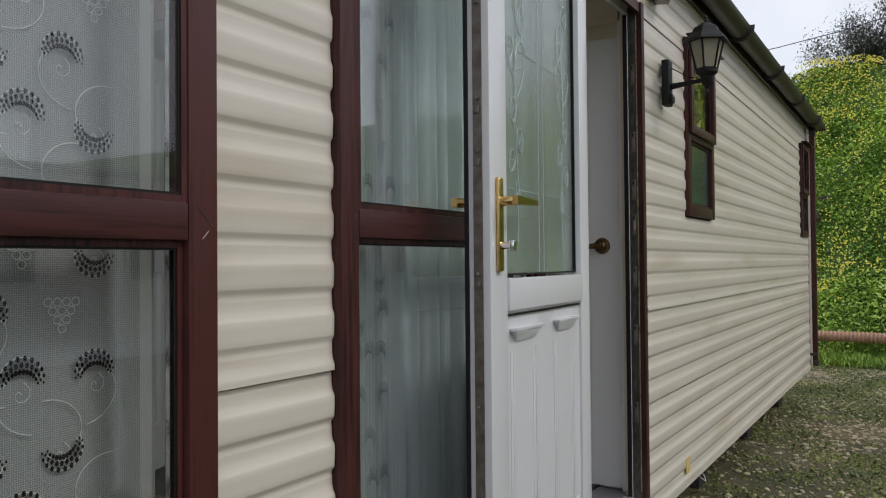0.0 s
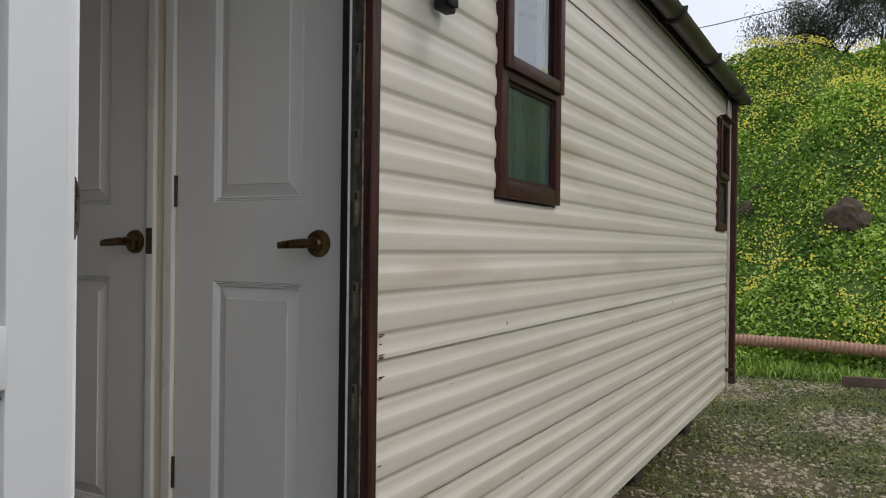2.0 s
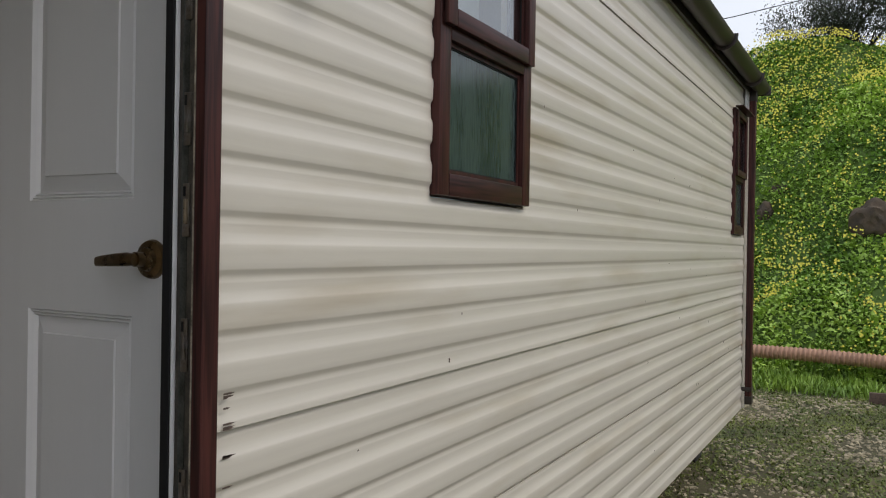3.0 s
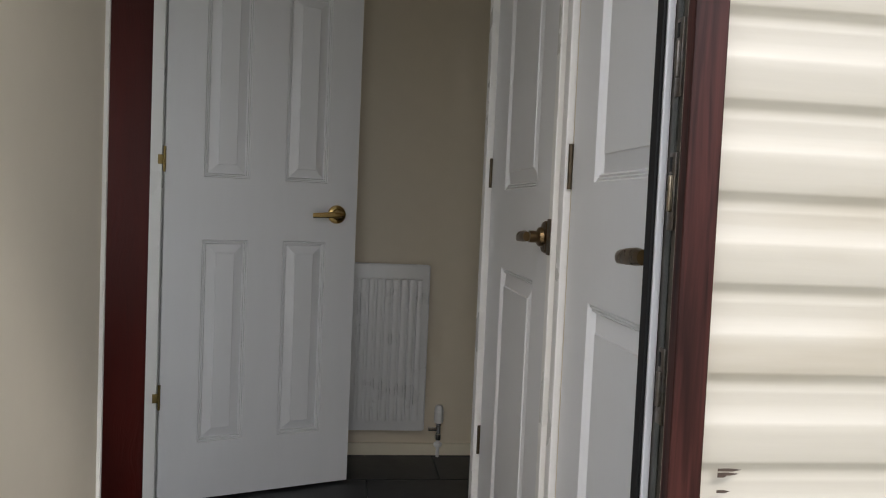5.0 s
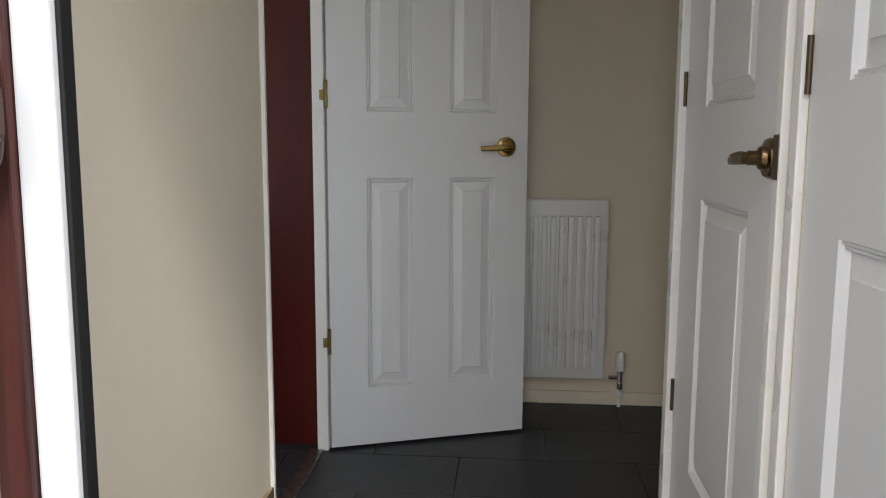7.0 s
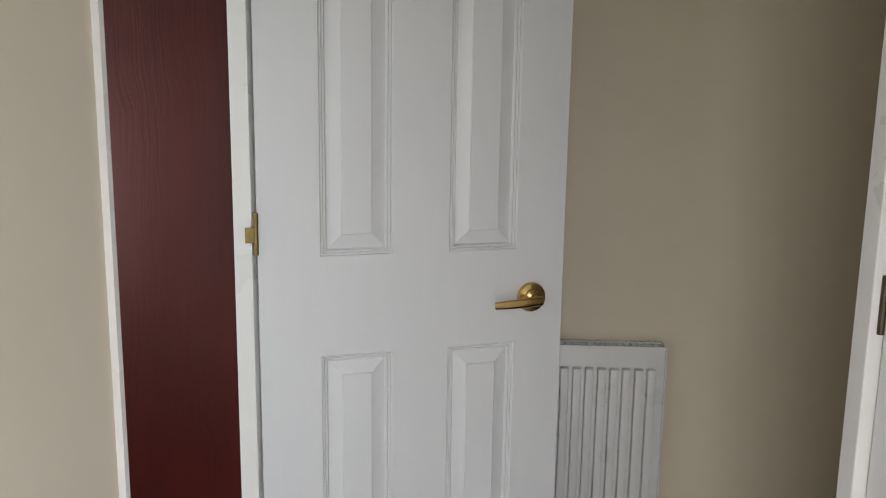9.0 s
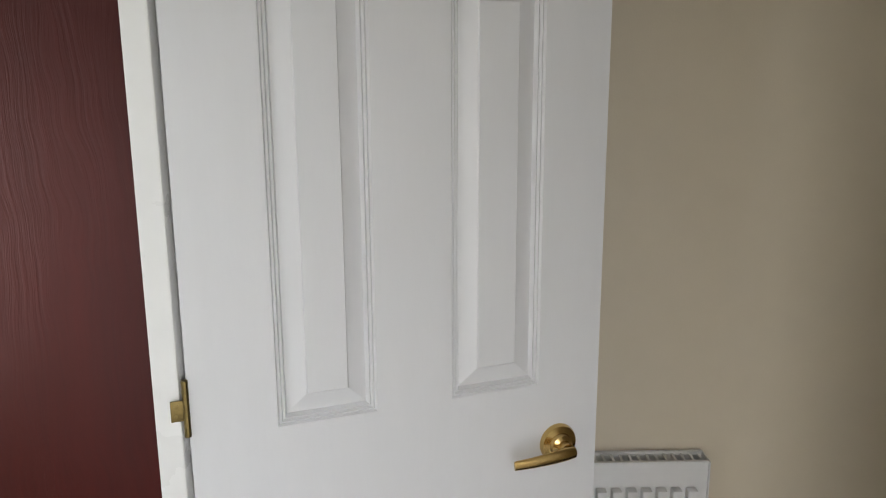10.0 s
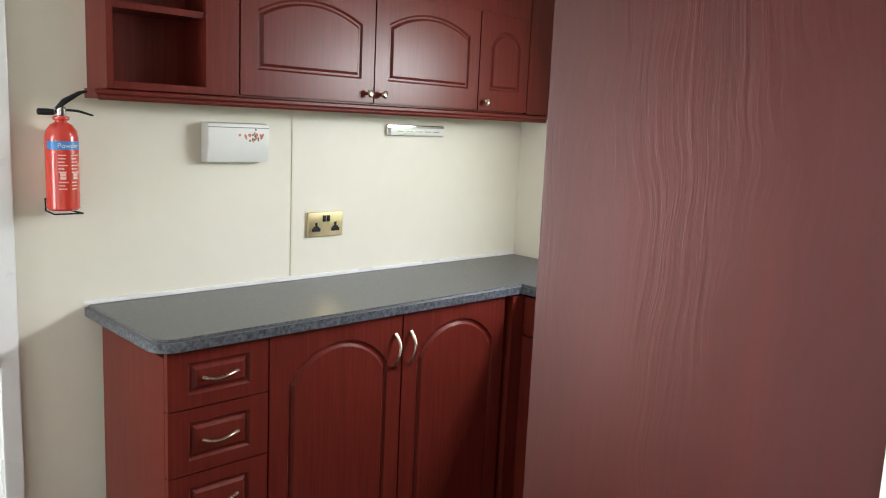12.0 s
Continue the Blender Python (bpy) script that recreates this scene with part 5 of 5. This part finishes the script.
fe = on_kwall("fire_extinguisher", 2.124, 1.250, "small red powder fire extinguisher on a wall bracket", "fire extinguisher")
fe.scale = (0.95, 0.95, 0.88)
C = (0.060, 0, 0)
part("body", lathe(bmesh.new(), [(0.038, 0.0), (0.043, 0.006), (0.0435, 0.215), (0.040, 0.238), (0.028, 0.256), (0.016, 0.263), (0.016, 0.268)], 28, C), M_RED, fe)
part("collar", lathe(bmesh.new(), [(0.019, 0.268), (0.022, 0.272), (0.022, 0.278), (0.017, 0.281)], 20, C), M_RED, fe)
part("valve", lathe(bmesh.new(), [(0.013, 0.281), (0.015, 0.286), (0.015, 0.303), (0.010, 0.309)], 16, C), M_CHROME, fe)
bm = sweep(bmesh.new(), [(0.06, -0.012, 0.300), (0.062, 0.01, 0.325), (0.063, 0.05, 0.352), (0.063, 0.068, 0.358)], 0.01, 8, rs=[(0.011, 0.006), (0.013, 0.009), (0.010, 0.006), (0.009, 0.004)])
part("top_lever", bm, M_BLACK, fe)
bm = sweep(bmesh.new(), [(0.06, 0.005, 0.300), (0.062, 0.045, 0.298), (0.063, 0.085, 0.286)], 0.006, 8, rs=[(0.010, 0.004), (0.009, 0.004), (0.008, 0.003)])
part("carry_handle", bm, M_BLACK, fe)
part("nozzle", lathe(bmesh.new(), [(0.009, -0.018), (0.010, -0.030), (0.010, -0.058), (0.008, -0.060)], 14, (0.060, 0, 0.292), "Y"), M_BLACK, fe)
bm = bmesh.new()


def band(bm, r, a0, a1, z0, z1, n=14):
    q = [[bm.verts.new((C[0] + r * math.cos(a), C[1] + r * math.sin(a), z)) for z in (z0, z1)] for a in [a0 + (a1 - a0) * k / n for k in range(n + 1)]]
    for p, s in zip(q, q[1:]):
        bm.faces.new((p[0], s[0], s[1], p[1]))


band(bm, 0.0439, -1.3, 1.5, 0.183, 0.208)
part("blue_label", bm, M_BLUE, fe, "blue label band", smooth=0.6)
bm = bmesh.new()
rnd = random.Random(9)
for c0 in (-0.55, 0.25):
    for k in range(11):
        z = 0.165 - 0.010 * k
        if k in (6, 7):
            band(bm, 0.0439, c0 + 0.1, c0 + 0.45, z, z + 0.009, 3)
        else:
            band(bm, 0.0439, c0, c0 + rnd.uniform(0.35, 0.6), z, z + 0.0035, 4)
part("label_text", bm, M_PALELABEL, fe, "pale unreadable label lines", smooth=0)
part("wall_bracket", sweep(bmesh.new(), [(0.002, -0.03, 0.03), (0.002, -0.03, -0.008), (0.10, -0.038, -0.008), (0.10, 0.038, -0.008), (0.002, 0.03, -0.008), (0.002, 0.03, 0.03)], 0.0028, 6), M_BLACK, fe)
cu = bpy.data.curves.new("label_word", "FONT")
cu.body, cu.size, cu.extrude = "Powder", 0.019, 0.0002
cu.align_x = "CENTER"
tx = new("label_word", cu)
me = bpy.data.meshes.new_from_object(tx)
bpy.data.objects.remove(tx)
for v in me.vertices:
    a = v.co.x / 0.0442 + 0.12
    z, y = v.co.y, v.co.z
    v.co = (C[0] + (0.0442 + y) * math.cos(a), C[1] + (0.0442 + y) * math.sin(a), 0.189 + z)
me.materials.clear()
me.materials.append(M_UPVC)
w = new("label_word", me)
w.parent = fe
tagged(w, "white printed word")

bx = on_kwall("towel_roll_box", 2.545, 1.375, "white plastic kitchen roll dispenser with a printed flower spray", "dispenser")
bx.scale = (0.6, 0.88, 1.0)
bm = bmesh.new()
prof = [(0.0, 0.0), (0.055, 0.0), (0.068, 0.02), (0.076, 0.06), (0.074, 0.105), (0.070, 0.118), (0.0, 0.122)]
e = [[bm.verts.new((x, y, z)) for x, z in prof] for y in (0.0, 0.24)]
for k in range(len(prof)):
    m = (k + 1) % len(prof)
    bm.faces.new((e[0][k], e[0][m], e[1][m], e[1][k]))
bm.faces.new(e[0])
bm.faces.new(e[1][::-1])
bmesh.ops.bevel(bm, geom=bm.edges[:], offset=0.002, segments=2, affect="EDGES")
part("case", bm, M_PLASTIC, bx)
part("lid_line", boxed(0.0715, 0.0745, 0.002, 0.238, 0.106, 0.1085), M_GROUT, bx)
rnd = random.Random(12)
for mt, nm, cnt, r in ((M_PETAL, "flower_print", 11, 0.006), (M_PRINTLEAF, "leaf_print", 10, 0.0045)):
    bm = bmesh.new()
    for k in range(cnt):
        y, z = 0.175 + rnd.gauss(0, 0.022), 0.080 + rnd.gauss(0, 0.010)
        ring = [bm.verts.new((0.0768 - (z - 0.06) * 0.045 + 0.0006 * (k % 3), y + r * rnd.uniform(0.6, 1.2) * math.cos(a), z + r * rnd.uniform(0.6, 1.2) * math.sin(a))) for a in [i * math.pi / 3.5 for i in range(7)]]
        bm.faces.new(ring)
    part(nm, bm, mt, bx, "printed flower spray", smooth=0)


def socket(name, loc, rz, label):
    """Double switched socket: local x-z plane, facing -y."""
    t = thing(name, loc, rz, label, "socket")
    bm = boxed(0.0, 0.146, -0.012, 0.0, 0.0, 0.086, 0.005, 3)
    part("plate", bm, M_SOCKETBRASS, t, "aged brass plate")
    for x in (0.033, 0.113):
        bm = bmesh.new()
        box(bm, x - 0.0045, x + 0.0045, -0.0135, -0.0121, 0.034, 0.050)
        box(bm, x - 0.017, x + 0.017, -0.0135, -0.0121, 0.018, 0.030)
        box(bm, x - 0.012, x + 0.012, -0.0134, -0.0121, 0.0302, 0.036)
        part("outlet", bm, M_BLACK, t)
    for x in (0.060, 0.077):
        part("switch", boxed(x, x + 0.011, -0.016, -0.0121, 0.052, 0.074, 0.001), M_BLACK, t)
    return t


socket("double_socket", (-3.1645, 2.931, 1.115), 90, "brass double socket on the kitchen wall")
socket("double_socket", (-1.0295, 1.238, 0.062), 90, "brass double socket low on the lobby partition")
ul = on_kwall("strip_light", 3.268, 1.470, "clear oval strip light under the wall cupboards", "lamp")
bm = boxed(0.0, 0.012, 0.0, 0.285, 0.0, 0.042, 0.005, 3)
part("base", bm, M_CHROME, ul)
part("lens", boxed(0.0122, 0.022, 0.006, 0.279, 0.004, 0.032, 0.005, 3), M_PLASTIC, ul, "ribbed clear lens")
bm = bmesh.new()
for k in range(5):
    box(bm, 0.0222, 0.0235, 0.04 + 0.045 * k, 0.068 + 0.045 * k, 0.016, 0.020)
part("elements", bm, M_CHROME, ul)
sk = thing("strike_plate_inner", (-1.052, 1.409, 1.0), 0, "pale latch keep on the partition edge", "lock part")
part("plate", boxed(-0.012, 0.012, 0.0, 0.003, 0.0, 0.09, 0.001), M_PLASTIC, sk)
for nm, z in (("upper", 0.93), ("lower", 0.83)):
    hg = thing("frame_keep", (-3.15, 1.958, z), 0, "aged brass keep on the white door frame", "lock part", "frame keeps")
    part("plate", boxed(-0.02, 0.006, 0.0, 0.0065, 0.0, 0.035, 0.001), M_OLDBRASS, hg)
sink = thing("sink_edge", (-2.42, 3.66, 0.9625), 0, "black edged hob set in the worktop", "hob")
part("rim", boxed(0.0, 0.56, 0.0, 0.30, 0.0, 0.012, 0.005), M_BLACK, sink)


# ---- opposite caravan, seen in the window glass ----
def make_neighbour():
    t = thing("neighbour_caravan", (0.0, -9.5, GROUND_Z), 0, "cream static caravan across the yard with bay windows", "caravan")
    part("wall", boxed(-8.0, 7.0, -3.0, 0.0, 0.35, 2.75, 0.02), M_SIDING, t)
    bm = bmesh.new()
    for k in range(24):
        box(bm, -8.0, 7.0, 0.0005, 0.006, 0.42 + 0.096 * k, 0.44 + 0.096 * k)
    part("siding_rib", bm, M_SIDING, t, kind="stuff", smooth=0)
    bm = boxed(-8.2, 7.2, -3.2, 0.18, 2.752, 2.85, 0.02)
    part("roof", bm, M_GUTTER, t)
    for x in (-6.8, -4.0, -1.2, 1.6, 4.6):
        part("window", boxed(x, x + 1.5, 0.0065, 0.03, 1.2, 2.35, 0.01), M_DARKGLASS, t)
        part("window_frame", boxed(x - 0.06, x - 0.0005, 0.0065, 0.05, 1.14, 2.41), M_UPVC, t)
        part("window_frame", boxed(x + 1.5005, x + 1.56, 0.0065, 0.05, 1.14, 2.41), M_UPVC, t)
    part("skirt", boxed(-7.9, 6.9, -0.1, -0.05, -0.05, 0.349), M_UPVC, t)


make_neighbour()


# ---- plants ----
def cards(name, centres, sizes, ups, mat, label, seed, bend=0.35, width=0.5, category="plants", parent=None):
    """Many small folded leaves: two quads each, bent at the middle."""
    r = np.random.default_rng(seed)
    n = len(centres)
    az = r.uniform(0, 2 * np.pi, n)
    tilt = ups + r.normal(0, 0.35, n)
    d = np.stack([np.cos(az) * np.cos(tilt), np.sin(az) * np.cos(tilt), np.sin(tilt)], 1)
    side = np.stack([-np.sin(az), np.cos(az), r.normal(0, 0.4, n)], 1)
    side /= np.linalg.norm(side, axis=1)[:, None]
    L, W = sizes[:, None], sizes[:, None] * width * 0.5
    down = np.array([0, 0, -1.0])
    base = centres
    mid = base + d * L * 0.5
    tip = base + d * L + down * L * bend
    v = np.stack([base - side * W * 0.4, base + side * W * 0.4, mid + side * W, mid - side * W, tip + side * W * 0.15, tip - side * W * 0.15], 1).reshape(-1, 3)
    i = np.arange(n)[:, None] * 6
    f = np.concatenate([i + [0, 1, 2, 3], i + [3, 2, 4, 5]], 1).reshape(-1, 4)
    return raw(name, v.tolist(), f.tolist(), mat, parent, label, category, "stuff")


def heights(xs, ys):
    return np.array([ground_height(x, y) for x, y in zip(xs, ys)])


def make_plants():
    r = np.random.default_rng(4)
    n = 140000
    x = 9.0 + 5.6 * r.random(n)
    y = -5.5 + 9.5 * r.random(n)
    clump = np.array([noise.noise(Vector((a * 1.6, b * 1.6, 3.0))) for a, b in zip(x, y)])
    keep = clump + r.normal(0, 0.25, n) > -0.32
    x, y, clump = x[keep], y[keep], clump[keep]
    z = heights(x, y) + np.clip(clump, 0, 1) * 0.30 * r.random(len(x)) + 0.02
    cards("bank_weeds", np.stack([x, y, z], 1), 0.032 + 0.075 * r.random(len(x)) ** 1.8, 0.5 + 0.5 * r.random(len(x)), M_LEAF,
          "dense green wild weeds on the bank", 1, width=0.62)
    n = 36000
    x = 9.2 + 5.3 * r.random(n)
    y = -5.5 + 9.5 * r.random(n)
    patch = np.array([noise.noise(Vector((a * 0.9, b * 0.9, 9.0))) + 0.6 * noise.noise(Vector((a * 2.6, b * 2.6, 5.0))) for a, b in zip(x, y)])
    keep = patch + r.normal(0, 0.20, n) + (x - 9.2) * 0.13 > 0.44
    x, y = x[keep], y[keep]
    cl = np.array([noise.noise(Vector((a * 1.6, b * 1.6, 3.0))) for a, b in zip(x, y)])
    z = heights(x, y) + np.clip(cl, 0, 1) * 0.3 + 0.12 + 0.12 * r.random(len(x))
    m = len(x)
    s = 0.006 + 0.010 * r.random(m)
    a0 = r.uniform(0, 6.28, m)
    vs, fs = [], []
    for k in range(m):
        c = np.array([x[k], y[k], z[k]])
        b = len(vs)
        q = [(math.cos(a0[k] + j * 1.2566) * s[k], math.sin(a0[k] + j * 1.2566) * s[k]) for j in range(5)]
        vs.append((c[0] - s[k] * 0.3, c[1], c[2] - s[k] * 0.2))
        vs += [(c[0] - 0.3 * s[k] + 0.35 * p[1], c[1] + p[0], c[2] + p[1]) for p in q]
        fs += [(b, b + 1 + j, b + 1 + (j + 1) % 5) for j in range(5)]
    raw("bank_flowers", vs, fs, M_FLOWER, None, "bright yellow wild flowers over the bank", "flowers", "stuff")
    # taller grass along the foot of the bank, short grass in the yard
    n = 16000
    x = 8.25 + 1.3 * r.random(n) ** 0.8
    y = -6 + 9.5 * r.random(n)
    cards("verge_grass", np.stack([x, y, heights(x, y) - 0.01], 1), 0.10 + 0.14 * r.random(n), 1.15 + 0 * x, M_VERGE, "green grass at the foot of the bank", 7, bend=0.25, width=0.10)
    n = 150000
    x = 0.4 + 8.2 * r.random(n)
    y = -3.2 + 4.4 * r.random(n)
    g = np.array([noise.noise(Vector((a * 0.9, b * 1.3, 1.0))) + 0.6 * noise.noise(Vector((a * 3.1, b * 3.1, 2.0))) for a, b in zip(x, y)])
    keep = g + r.normal(0, 0.20, n) + 0.03 * (x - 4) > -0.10
    x, y = x[keep], y[keep]
    cards("yard_grass", np.stack([x, y, heights(x, y) - 0.004], 1), 0.015 + 0.045 * r.random(len(x)) ** 1.3, 0.6 + 0 * x, M_GRASS, "short patchy grass in the yard", 8, bend=0.4, width=0.28)
    n = 60000
    x = -7.5 + 8.4 * r.random(n)
    y = -0.2 - 7.5 * r.random(n) ** 1.3
    x2, y2 = 0.3 + 8.2 * r.random(n // 2), -3.0 - 5.0 * r.random(n // 2)
    x, y = np.concatenate([x, x2]), np.concatenate([y, y2])
    g = np.array([noise.noise(Vector((a * 0.9, b * 1.3, 1.0))) + 0.6 * noise.noise(Vector((a * 3.1, b * 3.1, 2.0))) for a, b in zip(x, y)])
    keep = g + r.normal(0, 0.20, len(x)) > -0.10
    x, y = x[keep], y[keep]
    cards("yard_grass", np.stack([x, y, heights(x, y) - 0.004], 1), 0.015 + 0.05 * r.random(len(x)) ** 1.3, 0.6 + 0 * x, M_GRASS, "short patchy grass in the yard", 18, bend=0.4, width=0.3)
    # loose stones
    n = 48000
    x = np.concatenate([0.3 + 8.0 * r.random(34000), -7.5 + 15.5 * r.random(14000)])
    y = np.concatenate([-3.2 + 4.0 * r.random(34000), -0.2 - 7.0 * r.random(14000)])
    g = np.array([noise.noise(Vector((a * 0.9, b * 1.3, 1.0))) for a, b in zip(x, y)])
    keep = (g + r.normal(0, 0.25, n) < 0.12) & (r.random(n) < np.clip((x - y * 0.3) / 6.0, 0.22, 1.0))
    x, y = x[keep], y[keep]
    m = len(x)
    s = 0.005 + 0.019 * r.random(m) ** 2.5
    ico = bmesh.new()
    bmesh.ops.create_icosphere(ico, subdivisions=1, radius=1)
    base = np.array([v.co[:] for v in ico.verts])
    fq = np.array([[v.index for v in f.verts] for f in ico.faces])
    ico.free()
    k = len(base)
    jit = base[None] * r.uniform(0.6, 1.3, (m, 1, 3)) * np.array([1, 1, 0.55]) + r.normal(0, 0.13, (m, k, 3))
    v = (jit * s[:, None, None] + np.stack([x, y, np.full(m, GROUND_Z) + s * 0.15], 1)[:, None]).reshape(-1, 3)
    f = (np.arange(m)[:, None, None] * k + fq[None]).reshape(-1, 3)
    raw("gravel", v.tolist(), f.tolist(), M_STONE, None, "pale loose limestone gravel in the yard", "gravel", "stuff")


make_plants()


def boulder(loc, r, seed):
    bm = bmesh.new()
    bmesh.ops.create_icosphere(bm, subdivisions=4, radius=1)
    for v in bm.verts:
        q = v.co.copy()
        k = 1 + 0.35 * noise.noise(q * 1.3 + Vector((seed, 0, 0))) + 0.14 * noise.noise(q * 4 + Vector((0, seed, 0)))
        v.co = Vector((q.x * r[0], q.y * r[1], q.z * r[2])) * k
    t = part("boulder", bm, M_BOULDER, label="rough grey brown rock half buried in the bank", category="rock", smooth=0.5)
    t.location = loc


def on_bank(z, y):
    x = 9.3
    while ground_height(x, y) < z and x < 14:
        x += 0.05
    return x


boulder((on_bank(1.45, -0.80) + 0.02, -0.80, 1.50), (0.22, 0.27, 0.27), 1.0)
boulder((on_bank(2.0, 0.35) + 0.1, 0.35, 1.95), (0.16, 0.30, 0.14), 4.0)
boulder((on_bank(1.6, 0.55) + 0.1, 0.62, 1.6), (0.2, 0.16, 0.2), 6.0)
boulder((on_bank(0.9, -1.75) + 0.1, -1.75, 0.9), (0.1, 0.12, 0.12), 7.0)


def make_tree(name, loc, height, spread, seed, leaves, label):
    rnd = random.Random(seed)
    t = thing(name, loc, 0, label, "tree")
    bm = bmesh.new()
    tips = []

    def grow(p, d, length, r, depth):
        pts, rs = [p], [r]
        q, dd = p.copy(), d.copy()
        steps = 4
        for k in range(steps):
            dd = (dd + Vector((rnd.gauss(0, 0.16), rnd.gauss(0, 0.16), rnd.gauss(0.04, 0.1)))).normalized()
            q = q + dd * length / steps
            pts.append(q.copy())
            rs.append(r * (1 - 0.5 * (k + 1) / steps))
            if depth <= 2:
                tips.append((q.copy(), 0.5 + 0.5 * depth))
        sweep(bm, pts, r, 6 if depth > 2 else 4, rs=rs, cap=False)
        if depth == 0:
            return
        for k in range(rnd.randint(3, 4)):
            nd = (dd + Vector((rnd.gauss(0, 0.75), rnd.gauss(0, 0.75), rnd.gauss(0.1, 0.4)))).normalized()
            s = rnd.randint(2, steps)
            grow(pts[s], nd, length * rnd.uniform(0.55, 0.8), rs[s] * 0.75, depth - 1)
    for k in range(3):
        grow(Vector((rnd.gauss(0, 0.12), rnd.gauss(0, 0.12), -0.3)), Vector((rnd.gauss(0, 0.25), rnd.gauss(0, 0.35), 1)).normalized(), height * 0.36, 0.07 * height / 3, 4)
    part("trunk", bm, M_BARK, t, "grey brown trunk and limbs")
    r = np.random.default_rng(seed)
    idx = r.integers(0, len(tips), leaves)
    c = np.array([tips[i][0] for i in idx]) + r.normal(0, 0.11, (leaves, 3)) * spread
    cards("crown", c, 0.03 + 0.04 * r.random(leaves), r.normal(0.1, 0.7, leaves), M_TREELEAF, "small grey green leaves with gaps", seed, bend=0.1, width=0.38, category="", parent=t)
    return t


make_tree("olive_tree", (15.6, -0.75, ground_height(15.6, -0.75) - 0.3), 3.1, 1.5, 3, 38000, "grey green olive tree on top of the bank")
make_tree("olive_tree", (16.0, -3.4, ground_height(16, -3.4)), 3.2, 1.5, 8, 18000, "grey green olive tree on top of the bank")
make_tree("shrub_tree", (15.0, 1.25, ground_height(15, 1.25) - 0.2), 0.9, 0.5, 11, 1500, "low leafless looking shrub on the bank top")
make_tree("yard_tree", (9.0, -10.5, GROUND_Z), 6.0, 1.8, 21, 14000, "tall leafy tree across the yard")
make_tree("yard_tree", (16.0, -12.0, GROUND_Z), 6.5, 1.8, 24, 12000, "tall leafy tree across the yard")
cb = thing("overhead_cable", (14, 0, 0), 0, "thin black overhead cable", "cable")
part("wire", sweep(bmesh.new(), [(0, 9.0, 5.0), (0, 5.0, 5.02), (0, 1.54, 5.30), (0, 0.3, 5.46), (0, -4, 6.3), (0, -9, 7.6)], 0.009, 5), M_CABLE, cb)
wc = thing("ground_cable", (1.0, 0.02, GROUND_Z), 0, "thin white cable hanging under the caravan", "cable")
part("wire", sweep(bmesh.new(), [(0, 0.03, 0.33), (0.01, 0.0, 0.28), (0.03, -0.02, 0.26), (0.05, -0.01, 0.28), (0.06, 0.03, 0.33)], 0.0018, 6), M_TRIM, wc)


# ---- floor tiles ----
def make_tiles():
    TX, TY = 0.588, 0.2935
    me = None
    fl = bpy.data.objects["floor"]
    rows = [(1.984 + TY * k, (0.029 if k % 2 else -0.265)) for k in range(-7, 8)]
    for y, xj in rows:
        for k in range(-7, 4):
            x = xj + TX * k
            if not (-3.2 < x + TX and x < 1.6 and y > 0.0 and y + TY < 4.3):
                continue
            x0, x1, y1 = max(x, -3.16) + 0.0015, min(x + TX, 1.6) - 0.0015, min(y + TY, 4.0) - 0.0015
            yy = max(y, 0.085) + 0.0015
            if x1 - x0 < 0.02 or y1 - yy < 0.02:
                continue
            full = x0 == x + 0.0015 and x1 == x + TX - 0.0015 and yy == y + 0.0015 and y1 == y + TY - 0.0015
            if full and me:
                ob = new("tile", me)
            else:
                bm = boxed(0, x1 - x0, 0, y1 - yy, -0.0115, 0.0, 0.0012, 1)
                ob = part("tile", bm, M_TILE, smooth=0)
                if full:
                    me = ob.data
            ob.location = (x0, yy, 0)
            ob.parent = fl


make_tiles()
